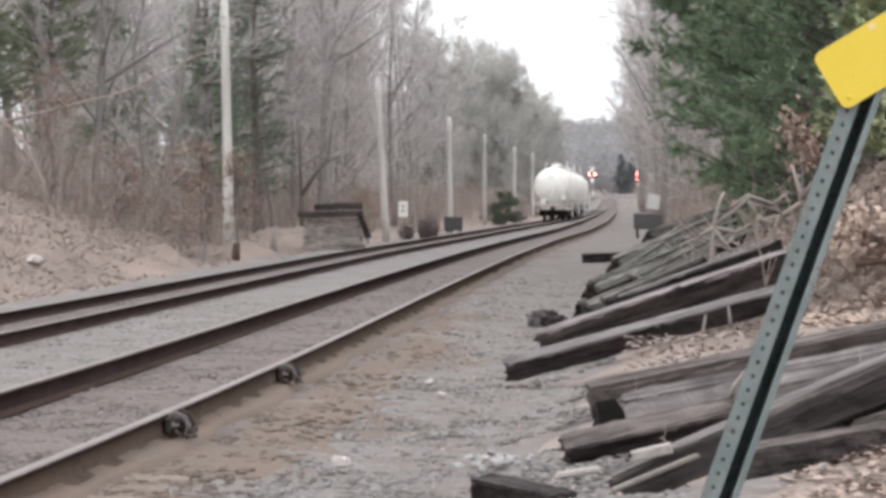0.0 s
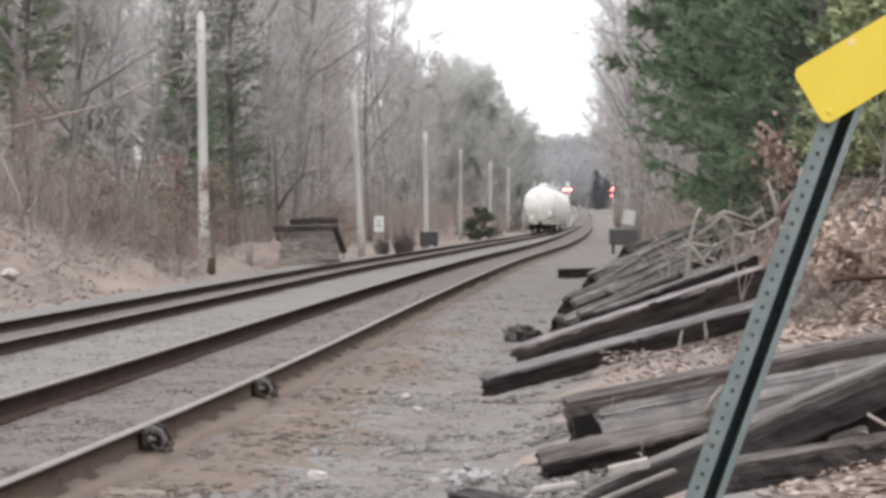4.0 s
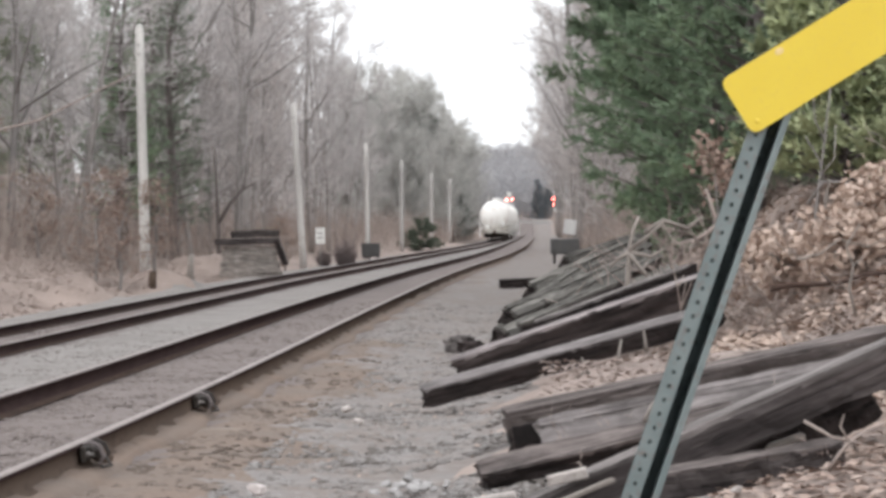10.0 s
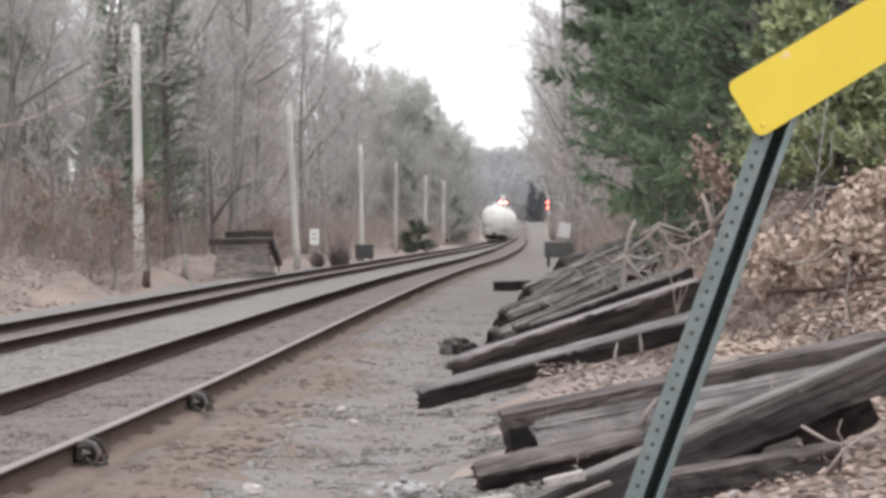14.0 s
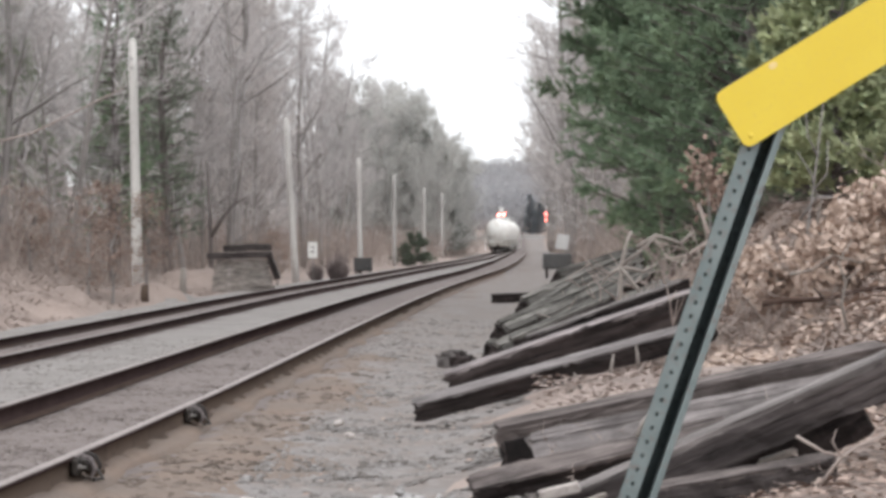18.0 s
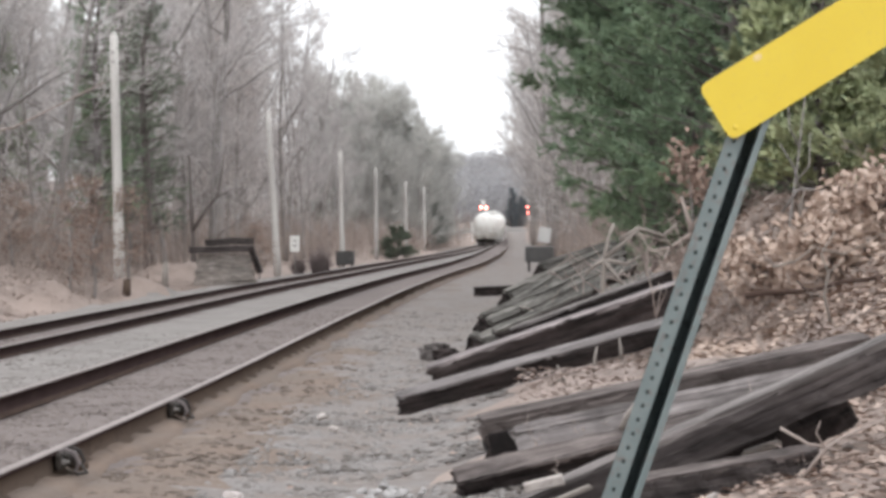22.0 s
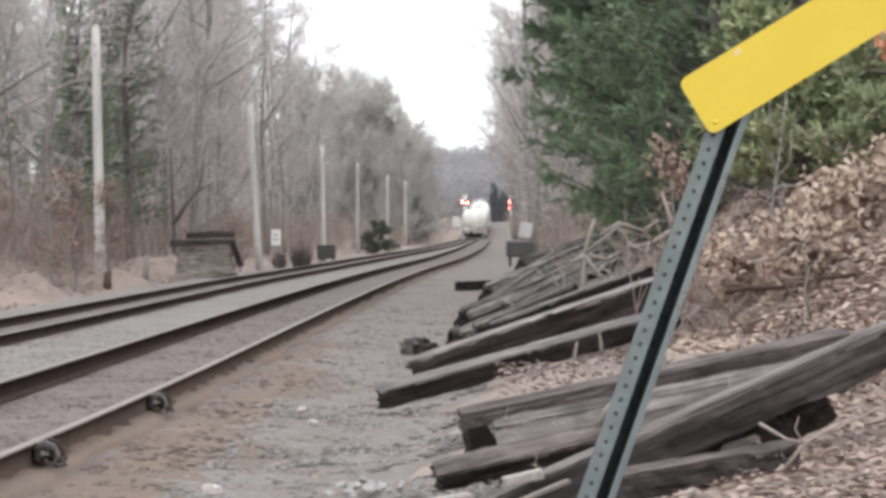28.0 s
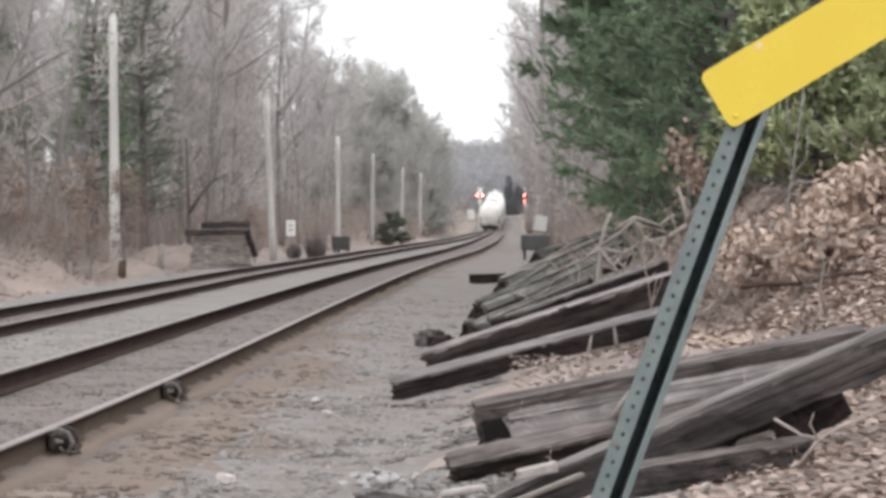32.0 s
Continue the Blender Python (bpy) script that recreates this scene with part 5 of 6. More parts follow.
def tank_car():
    """Along y, its middle over the origin, rails at z = 0."""
    ob = base("tank_car", "white railway tank car with black running gear, rolling away", "tank car", pose(0, 0, -400), "tank cars of the train")
    R, half, zc = 1.47, 7.3, 2.62
    t = Soup()
    prof = [(0.02, -half - 0.62), (0.5, -half - 0.58), (0.95, -half - 0.44), (1.25, -half - 0.25), (1.42, -half), (R, -half + 0.25)]
    prof += [(R, q) for q in np.linspace(-half + 0.7, half - 0.7, 7)]
    prof += [(r, -h) for r, h in reversed(prof[:6])]
    t.lathe(prof, pose(0, 0, zc, -90), 40)
    tank = part("tank", t, TANK, ob, "white barrel with domed ends", True)
    for q in (-5.2, -1.8, 1.8, 5.2):
        b = Soup()
        b.lathe([(R + 0.003, -0.06), (R + 0.012, -0.05), (R + 0.012, 0.05), (R + 0.003, 0.06)], pose(0, q, zc, -90), 40)
        part("band", b, TANK, tank)
    sill = Soup()
    sill.box((0.55, 15.4, 0.42), pose(0, 0, 1.0), 0.03)
    part("centre_sill", sill, TANK, ob)
    for sy in (-1, 1):
        p = Soup()
        p.box((2.9, 1.3, 0.1), pose(0, sy * 7.3, 1.12), 0.02)
        part("end_platform", p, GRIMY, ob)
        es = Soup()
        es.box((2.8, 0.14, 0.42), pose(0, sy * 7.85, 1.0), 0.02)
        part("end_sill", es, GRIMY, ob)
        bs = Soup()
        bs.box((2.3, 0.5, 0.55), pose(0, sy * 5.6, 1.3), 0.05)
        part("bolster", bs, GRIMY, ob)
        c = Soup()
        c.box((0.26, 0.9, 0.3), pose(0, sy * 8.15, 0.88), 0.06)
        c.box((0.34, 0.25, 0.36), pose(0.02, sy * 8.5, 0.88), 0.06)
        part("coupler", c, RUST, ob)
        for sx in (-1, 1):
            l = Soup()
            for a in (-0.2, 0.2):
                l.tube([(sx * 1.5, sy * 7.7 + a, 0.35), (sx * 1.52, sy * 7.7 + a, 2.3)], [0.035, 0.035], 6)
            for k in range(5):
                l.tube([(sx * 1.51, sy * 7.7 - 0.2, 0.45 + 0.4 * k), (sx * 1.51, sy * 7.7 + 0.2, 0.45 + 0.4 * k)], [0.03, 0.03], 6)
            part("ladder", l, WHITE, ob)
            g = Soup()
            g.tube([(sx * 1.35, sy * 7.85, 1.15), (sx * 1.35, sy * 7.85, 2.1), (sx * 0.5, sy * 7.85, 2.1), (sx * 0.5, sy * 7.85, 1.15)], [0.02] * 4, 6)
            part("end_rail", g, WHITE, ob)
        br = Soup()
        br.box((0.5, 0.3, 0.35), pose(-0.75, sy * 7.5, 1.4), 0.04)
        part("hand_brake", br, WHITE, ob)
        br = Soup()
        br.lathe([(0.2, 0), (0.22, 0.02), (0.22, 0.05), (0.2, 0.07)], pose(0.85, sy * 7.93, 1.75, 90), 16)
        part("brake_wheel", br, WHITE, ob)
    dome = Soup()
    dome.lathe([(0.42, 0), (0.42, 0.32), (0.36, 0.4), (0.05, 0.43)], pose(0, 0, zc + R - 0.06), 20)
    part("manway", dome, TANK, ob, smooth=True)
    wk = Soup()
    wk.box((1.7, 2.6, 0.05), pose(0, 0, zc + R + 0.03), 0.01)
    part("walkway", wk, STEEL, ob)
    for sx in (-1, 1):
        h = Soup()
        for yy in (-1.25, 0, 1.25):
            h.tube([(sx * 0.83, yy, zc + R), (sx * 0.83, yy, zc + R + 0.55)], [0.018, 0.018], 6)
        for zz in (0.3, 0.55):
            h.tube([(sx * 0.83, -1.25, zc + R + zz), (sx * 0.83, 1.25, zc + R + zz)], [0.016, 0.016], 6)
        part("handrail", h, WHITE, ob)
        sl = Soup()
        for a in (-0.22, 0.22):
            sl.tube([(sx * 1.55, a, 0.6), (sx * 1.56, a, zc), (sx * 0.9, a, zc + R + 0.1)], [0.022] * 3, 6)
        for k in range(9):
            sl.tube([(sx * 1.56, -0.22, 0.7 + 0.3 * k), (sx * 1.56, 0.22, 0.7 + 0.3 * k)], [0.016, 0.016], 6)
        part("side_ladder", sl, WHITE, ob)
    wm = wheelset_mesh()
    sets = []
    for sy in (-1, 1):
        tr = Soup()
        for sx in (-1, 1):
            tr.box((0.14, 2.3, 0.16), pose(sx * 1.0, sy * 5.6, 0.62), 0.03)
            tr.box((0.16, 0.9, 0.5), pose(sx * 1.0, sy * 5.6, 0.55), 0.05)
            for dy in (-0.9, 0.9):
                tr.box((0.2, 0.34, 0.32), pose(sx * 1.0, sy * 5.6 + dy, 0.5), 0.05)
            for dy in (-0.18, 0.18):
                tr.lathe([(0.09, 0), (0.09, 0.26)], pose(sx * 1.0, sy * 5.6 + dy, 0.4), 10)
        tr.box((2.2, 0.4, 0.3), pose(0, sy * 5.6, 0.68), 0.05)
        truck = part("truck", tr, BLACK, ob)
        for dy in (-0.9, 0.9):
            w = part("wheelset", wm, None, truck, m=pose(0, sy * 5.6 + dy, 0.42))
            sets.append((w, sy * 5.6 + dy))
    return ob, sets


CARS = [tank_car() for _ in range(3)]
LENGTH = 17.2
TIMES = np.arange(0, 32.01, 0.08)
# where the train's tail is along the line, second by second: it slows as it goes
TAIL = np.interp(TIMES, [0, 3.5, 7, 10.5, 14, 17.5, 21, 25, 28, 32], [195, 217.5, 240, 261, 281, 301, 320, 338, 350, 362])
for _ in range(3):
    TAIL = np.convolve(np.concatenate([TAIL[0] + (TAIL[0] - TAIL[25:0:-1]), TAIL, TAIL[-1] + (TAIL[-1] - TAIL[-2:-27:-1])]), np.ones(51) / 51, "valid")


def car_pose(y_mid):
    """The pose of a car on the far track with its middle at y_mid."""
    a, b = y_mid - 5.6, y_mid + 5.6
    pa, pb = Vector((far_x(a), a, far_z(a))), Vector((far_x(b), b, far_z(b)))
    d = pb - pa
    mid = (pa + pb) / 2
    yaw = math.degrees(math.atan2(-d.x, d.y))
    pitch = math.degrees(math.atan2(d.z, math.hypot(d.x, d.y)))
    return Matrix.Translation(mid) @ pose(0, 0, 0, 0, 0, yaw) @ pose(0, 0, 0, pitch, 0, 0)


def motions():
    for k, (car, sets) in enumerate(CARS):
        walk(car, [(float(q), car_pose(float(np.interp(q, TIMES, TAIL)) + 8.7 + LENGTH * k)) for q in range(33)])
        for w, y in sets:
            walk(w, [(float(q), pose(0, y, 0.42, -math.degrees((d - TAIL[0]) / 0.42), 0, 0)) for q, d in zip(TIMES, TAIL)])


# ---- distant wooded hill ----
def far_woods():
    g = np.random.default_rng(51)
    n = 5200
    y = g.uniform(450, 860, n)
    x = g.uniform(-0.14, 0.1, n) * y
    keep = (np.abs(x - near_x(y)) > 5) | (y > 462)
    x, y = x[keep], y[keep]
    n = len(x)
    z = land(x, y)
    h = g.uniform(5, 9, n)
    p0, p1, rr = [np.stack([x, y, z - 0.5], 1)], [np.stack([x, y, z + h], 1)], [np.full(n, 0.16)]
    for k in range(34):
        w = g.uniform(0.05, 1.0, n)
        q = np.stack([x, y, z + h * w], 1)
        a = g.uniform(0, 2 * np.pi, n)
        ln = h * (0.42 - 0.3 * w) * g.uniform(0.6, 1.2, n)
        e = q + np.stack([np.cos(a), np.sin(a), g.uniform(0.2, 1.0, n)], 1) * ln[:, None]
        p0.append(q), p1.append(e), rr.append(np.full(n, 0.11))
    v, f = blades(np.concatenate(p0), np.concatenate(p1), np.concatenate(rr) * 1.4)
    tagged(new("far_woods", mesh_of("far_woods", v, f, HILL_HAZE)), "leafless woods on a distant hill, greyed for haze", "woods", kind="stuff")


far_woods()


# ---- leaves, brush and stones ----
def leaf_litter(label, P, z, size, seed):
    g = np.random.default_rng(seed)
    n = len(P)
    c = np.stack([P[:, 0], P[:, 1], z], 1)
    a = g.uniform(0, 2 * np.pi, n)
    s = size * g.uniform(0.6, 1.3, n)
    d = np.stack([np.cos(a), np.sin(a), g.normal(0, 0.16, n)], 1) * s[:, None]
    w = np.stack([-np.sin(a), np.cos(a), g.normal(0, 0.22, n)], 1) * (s * g.uniform(0.45, 0.75, n))[:, None]
    up = np.array([0, 0, 1]) * (s * g.uniform(0.06, 0.32, n))[:, None]
    v = np.stack([c - d, c + w + up, c + d + up * 0.4, c - w + up], 1).reshape(-1, 3)
    i = np.arange(n) * 4
    f = np.concatenate([np.stack([i, i + 1, i + 2], 1), np.stack([i, i + 2, i + 3], 1)])
    tagged(new("leaf_litter", mesh_of("leaf_litter", v, f, PALE_LEAVES if "faded" in label else TAN_LEAVES if "tan" in label else LEAVES)), label, "leaves", kind="stuff")


g = np.random.default_rng(61)
n = 50000
yl = 10.0 + 41.5 * g.random(n) ** 1.7
xl = near_x(yl) + 5.3 - 1.1 * smooth01(18, 30, yl) - 0.8 * (1 - smooth01(13.2, 14.5, yl)) + g.random(n) ** 0.8 * (3 + 0.16 * yl)
leaf_litter("dry brown fallen leaves on the bank", np.stack([xl, yl], 1), land(xl, yl) + 0.012 + 0.018 * g.random(n), 0.036 + 0.03 * smooth01(13, 22, yl), 62)
n = 5200
yl = 15.5 + 9 * g.random(n)
xl = near_x(yl) + 5.0 + g.random(n) * 3.4
leaf_litter("withered tan leaves fallen under the oak seedlings", np.stack([xl, yl], 1), land(xl, yl) + 0.025 + 0.02 * g.random(n), 0.05, 65)
n = 260
yl = 11.5 + 25 * g.random(n) ** 1.5
xl = near_x(yl) + 2.2 + g.random(n) * 2.4
leaf_litter("scattered dry leaves on the gravel by the ties", np.stack([xl, yl], 1), np.maximum(land(xl, yl) + 0.05, bed(xl, yl)) + 0.02, 0.026, 63)
n = 26000
yl = 46 + 54 * g.random(n)
xl = far_x(yl) - 3.1 - g.random(n) ** 0.9 * 9
leaf_litter("faded brown leaves on the far bank", np.stack([xl, yl], 1), land(xl, yl) + 0.01 + 0.03 * g.random(n), 0.055, 64)


def stones(name, label, P, z, size, mat, seed):
    g = np.random.default_rng(seed)
    n = len(P)
    c = np.stack([P[:, 0], P[:, 1], z], 1)
    s = size * g.uniform(0.55, 1.35, n)
    basis = np.array([[1, 0, 0], [0, 1, 0], [-1, 0, 0], [0, -1, 0], [0, 0, 1], [0, 0, -1]], float)
    a = g.uniform(0, 2 * np.pi, n)
    R = np.zeros((n, 3, 3))
    R[:, 0, 0], R[:, 0, 1], R[:, 1, 0], R[:, 1, 1], R[:, 2, 2] = np.cos(a), -np.sin(a), np.sin(a), np.cos(a), 1
    k = basis[None] * g.uniform(0.6, 1.25, (n, 6, 1)) * np.array([1.15, 0.95, 0.36]) + g.normal(0, 0.18, (n, 6, 3)) * np.array([1, 1, 0.5])
    v = (np.einsum("nij,nkj->nki", R, k) * s[:, None, None] + c[:, None]).reshape(-1, 3)
    i = np.arange(n)[:, None] * 6
    f = np.concatenate([i + np.array(q) for q in ((0, 1, 4), (1, 2, 4), (2, 3, 4), (3, 0, 4), (1, 0, 5), (2, 1, 5), (3, 2, 5), (0, 3, 5))])
    tagged(new(name, mesh_of(name, v, f, mat)), label, "stones", kind="stuff")


n = 46000
ys_ = 11.0 / (1 - g.random(n) * 0.78)
xs_ = near_x(ys_) - 6.5 + g.random(n) * 10.6
on_rail = (np.abs(np.abs(xs_ - near_x(ys_)) - 0.755) < 0.09) | (np.abs(np.abs(xs_ - far_x(ys_)) - 0.755) < 0.09)
xs_, ys_ = xs_[~on_rail], ys_[~on_rail]
zs_ = np.maximum(bed(xs_, ys_), land(xs_, ys_) + 0.05) + 0.008
edge_ = 3.8 - 0.35 * np.sin(ys_ * 0.9) - 0.25 * np.sin(ys_ * 2.3 + 1) - 0.5 * np.exp(-((ys_ - 19) / 2.4) ** 2) + 0.6 * (1 - smooth01(14.6, 16.2, ys_))
inside = xs_ - near_x(ys_) < edge_ - 0.3
xs_, ys_, zs_ = xs_[inside], ys_[inside], zs_[inside]
dn = xs_ - near_x(ys_)
for lab, sel, mt, sd in (("tan and grey ballast stones on the shoulder", (dn > 1.7) | ((dn > 0.8) & (ys_ >= 34)), STONES, 65), ("rust-stained stones outside the rail", (dn > 0.8) & (dn <= 1.7) & (ys_ < 34) & (xs_ * 7919 % 1 < 0.45), STONES_RUST, 68), ("brown fouled ballast stones between the rails", (np.abs(dn) <= 0.8) | (np.abs(xs_ - far_x(ys_)) < 0.8), STONES_DIRTY, 66), ("clean pale ballast stones between the tracks", (dn < -0.8) & (np.abs(xs_ - far_x(ys_)) >= 0.8), STONES_CLEAN, 67)):
    stones("ballast_stones", lab, np.stack([xs_, ys_], 1)[sel], zs_[sel] - 0.01, 0.038, mt, sd)


def lump(x, y, r, label, seed, lift=0.0, mat=CHALK):
    q = random.Random(seed)
    bm = bmesh.new()
    bmesh.ops.create_icosphere(bm, subdivisions=2, radius=r)
    # broken flat faces
    for _ in range(7):
        n = Vector((q.gauss(0, 1), q.gauss(0, 1), q.gauss(0, 0.8))).normalized()
        cut = r * q.uniform(0.45, 0.75)
        for v in bm.verts:
            v.co -= n * max(v.co.dot(n) - cut, 0)
    for v in bm.verts:
        v.co = Vector((v.co.x * 1.35, v.co.y, v.co.z * 0.7))
    me = bpy.data.meshes.new("stone")
    bm.to_mesh(me)
    bm.free()
    me.materials.append(mat)
    ob = new("stone", me)
    ob.matrix_basis = pose(x, y, ground_at(x, y) + r * 0.4 + 0.05 + lift, 0, 0, q.uniform(0, 360))
    tagged(ob, label, "stone", "pale stones")


for k, (x, y, r) in enumerate(((-1.5, 15.05, 0.06), (-1.37, 21.4, 0.055), (-1.22, 20.4, 0.045), (-0.8, 13.0, 0.05), (-13.22, 59.6, 0.2), (-9.2, 30.5, 0.05), (1.07, 11.95, 0.03))):
    lump(x, y, r, "pale whitish stone lying on the gravel", 3 + k, 0.0, QUARTZ if k in (0, 4) else ROCK)
# a small spill of whitish stones by the broken tie
spill = random.Random(7)
for k in range(28):
    w = spill.random()
    lump(-0.57 + spill.gauss(0, 0.1), 15.25 + spill.gauss(0, 0.26), spill.uniform(0.02, 0.042), "pale whitish stone in a small spill beside the ties", 40 + k, 0.001 + 0.02 * w * w)


def flat_chip(x, y, z, a, slope, size, label):
    s = Soup()
    s.box(size, None, 0.006)
    for k, v in enumerate(s.v):
        s.v[k] = tuple(c * (1 + 0.35 * noise.noise(Vector(v) * 31 + Vector((x * 9, 0, 0)))) for c in v)
    ob = new("wood_chip", s.mesh("wood_chip", ROCK if "whitish" in label else PALEWOOD))
    ob.matrix_basis = pose(x, y, z, 8, -slope, a)
    tagged(ob, label, "wood chip", "pale chips")


def soil_heap(x, y, size, label, seed):
    bm = bmesh.new()
    bmesh.ops.create_icosphere(bm, subdivisions=4, radius=1.0)
    for v in bm.verts:
        k = 1 + 0.25 * noise.noise(v.co * 1.7 + Vector((seed, 0, 0))) + 0.07 * noise.noise(v.co * 7)
        v.co = Vector((v.co.x * size[0], v.co.y * size[1], v.co.z * size[2])) * k
    me = bpy.data.meshes.new("soil_mound")
    bm.to_mesh(me)
    bm.free()
    me.materials.append(DUSTY_SOIL)
    ob = new("soil_mound", me)
    ob.matrix_basis = pose(x, y, ground_at(x, y) - 0.02, 0, -8, 0)
    tagged(ob, label, "soil", "soil mounds")


soil_heap(1.45, 20.9, (1.15, 0.7, 0.2), "low heap of soil and dead leaves against the ties", 5)
soil_heap(1.75, 17.4, (1.0, 0.7, 0.22), "low heap of soil and dead leaves behind the heap of ties", 9)
q = np.random.default_rng(91)
hy = 16.2 + 5.5 * q.random(7000)
hx = 0.15 + 0.02 * (hy - 16) + q.random(7000) ** 0.62 * 2.6
hz = np.maximum(land(hx, hy), 0)
for cx, cy, sx, sy, sz in ((1.45, 20.9, 1.15, 0.7, 0.2), (1.75, 17.4, 1.0, 0.7, 0.22)):
    hz = np.maximum(hz, land(np.array(cx), np.array(cy)) - 0.02 + 1.05 * sz * np.sqrt(np.clip(1 - ((hx - cx) / sx) ** 2 - ((hy - cy) / sy) ** 2, 0, 1)) * (1 + 0.12 * (hx - cx)))
hz = np.maximum(hz, np.maximum(bed(hx, hy), land(hx, hy) + 0.05))
leaf_litter("faded dry leaves on the soil by the ties", np.stack([hx, hy], 1), hz + 0.012, 0.032, 92)
flat_chip(0.29, 12.86, 0.285, 6, 12, (0.2, 0.03, 0.05), "whitish split slab of wood on the ties")
flat_chip(0.30, 12.78, 0.185, 3, 22.6, (0.42, 0.03, 0.025), "long pale splinter along the edge of a tie")
flat_chip(1.42, 13.1, 0.44, 4, 16, (0.2, 0.06, 0.03), "pale split piece of wood in the gap between ties")
flat_chip(-0.09, 13.0, 0.165, 4, 8, (0.22, 0.06, 0.026), "whitish split slab of wood at the foot of the heap")


def brush(label, n, xy, length, r, seed, lift=0.55):
    g = np.random.default_rng(seed)
    P = xy(g, n)
    root = np.stack([P[:, 0], P[:, 1], land(P[:, 0], P[:, 1]) + 0.02], 1)
    p0, p1, rr = [], [], []
    d = np.stack([g.normal(0, 1, n), g.normal(0, 0.7, n), g.uniform(0.1, 1.0, n) * lift * 2], 1)
    d /= np.linalg.norm(d, axis=1, keepdims=True)
    q, ln = root, length * g.uniform(0.4, 1.2, n)
    for k in range(5):
        d = d + g.normal(0, 0.2, (n, 3)) - np.array([0, 0, 0.12])
        d /= np.linalg.norm(d, axis=1, keepdims=True)
        e = q + d * (ln / 5)[:, None]
        p0.append(q), p1.append(e), rr.append(r * g.uniform(0.6, 1.2, n) * (1 - 0.15 * k))
        for _ in range(2):
            side = d + g.normal(0, 0.6, (n, 3))
            side /= np.linalg.norm(side, axis=1, keepdims=True)
            p0.append(e), p1.append(e + side * (ln * g.uniform(0.1, 0.28, n))[:, None]), rr.append(np.full(n, r * 0.4))
        q = e
    v, f = (bars if r > 0.013 else blades)(np.concatenate(p0), np.concatenate(p1), np.concatenate(rr) * (1 if r > 0.013 else 1.3))
    tagged(new("dry_brush", mesh_of("dry_brush", v, f, BRUSH)), label, "brush", kind="stuff")


brush("tangle of dry grey branches on the bank behind the ties", 160, lambda g, n: np.stack([1.3 + 1.4 * g.random(n), 24 + 9 * g.random(n)], 1), 1.3, 0.02, 71)
brush("bleached sticks at the foot of the near ties", 11, lambda g, n: np.stack([1.35 + 0.6 * g.random(n), 12.2 + 0.7 * g.random(n)], 1), 0.26, 0.008, 77)
brush("few bleached sticks on the leafy slope", 60, lambda g, n: np.stack([1.8 + 3.0 * g.random(n), 18 + 10 * g.random(n)], 1), 0.9, 0.016, 76)
brush("dry weed stalks and twigs on the leafy bank", 700, lambda g, n: np.stack([2.2 + 5 * g.random(n), 15 + 20 * g.random(n)], 1), 0.6, 0.006, 72)
brush("sticks and bleached grass by the ties", 160, lambda g, n: np.stack([0.4 + 2.4 * g.random(n), 12.6 + 6 * g.random(n)], 1), 0.35, 0.006, 73)
brush("bare low brush on the far bank", 1500, lambda g, n: (lambda y: np.stack([far_x(y) - 5 - 8 * g.random(n), y], 1))(56 + 45 * g.random(n)), 1.1, 0.012, 74, 0.8)
brush("brown bramble stems under the pines", 650, lambda g, n: np.stack([3.0 + 6.5 * g.random(n), 40 + 28 * g.random(n)], 1), 1.5, 0.011, 75, 0.7)


def dead_branch(label, lines, name="dead_branch", mat=BRUSH):
    ob = base(name, label, "branch", Matrix.Translation(lines[0][0][0]))
    for pts, r in lines:
        s = Soup()
        o = Vector(lines[0][0][0])
        q = [Vector(p) - o for p in pts]
        s.tube(q, [r * (1 - 0.6 * i / (len(q) - 1)) for i in range(len(q))], 7)
        part("limb", s, mat, ob, smooth=True)


dead_branch("forked bleached branch sticking out of the brush", [([(2.45, 30, 1.25), (2.42, 29.9, 1.6), (2.3, 29.8, 1.95)], 0.045), ([(2.42, 29.9, 1.55), (2.65, 29.8, 1.85), (2.7, 29.8, 2.1)], 0.035), ([(2.42, 29.9, 1.5), (2.2, 30, 1.35), (1.95, 30, 1.3)], 0.03)])
dead_branch("bleached forked limb with many arms lying on the heap of ties", [([(1.12, 25.1, 0.72), (1.178, 25.4, 0.96), (1.2, 25.4, 1.3), (1.245, 25.4, 1.5), (1.3, 25.5, 1.62)], 0.032), ([(1.2, 25.4, 1.28), (1.38, 25.4, 1.42), (1.54, 25.4, 1.56)], 0.026), ([(1.2, 25.4, 1.27), (1.42, 25.4, 1.22), (1.57, 25.4, 1.31)], 0.026), ([(1.19, 25.4, 1.26), (1.3, 25.35, 1.12), (1.38, 25.3, 1.0)], 0.026), ([(1.2, 25.4, 1.26), (1.08, 25.4, 1.2), (1.0, 25.4, 1.1)], 0.024)], "dead_branch", LIMB)
dead_branch("pale bent limb across the brush", [([(1.36, 25.6, 1.45), (1.55, 25.6, 1.58), (1.68, 25.6, 1.54), (1.8, 25.6, 1.5), (1.95, 25.7, 1.3)], 0.028), ([(1.8, 25.6, 1.5), (1.95, 25.7, 1.62)], 0.02)], "dead_branch", LIMB)
dead_branch("crooked grey stem standing in the leaves", [([(2.87, 21, 0.72), (2.8, 21, 1.01), (2.835, 21, 1.2), (2.776, 21, 1.35), (2.89, 21, 1.54)], 0.016), ([(2.835, 21, 1.2), (2.95, 21, 1.3)], 0.01)], "dead_branch", LIMB)
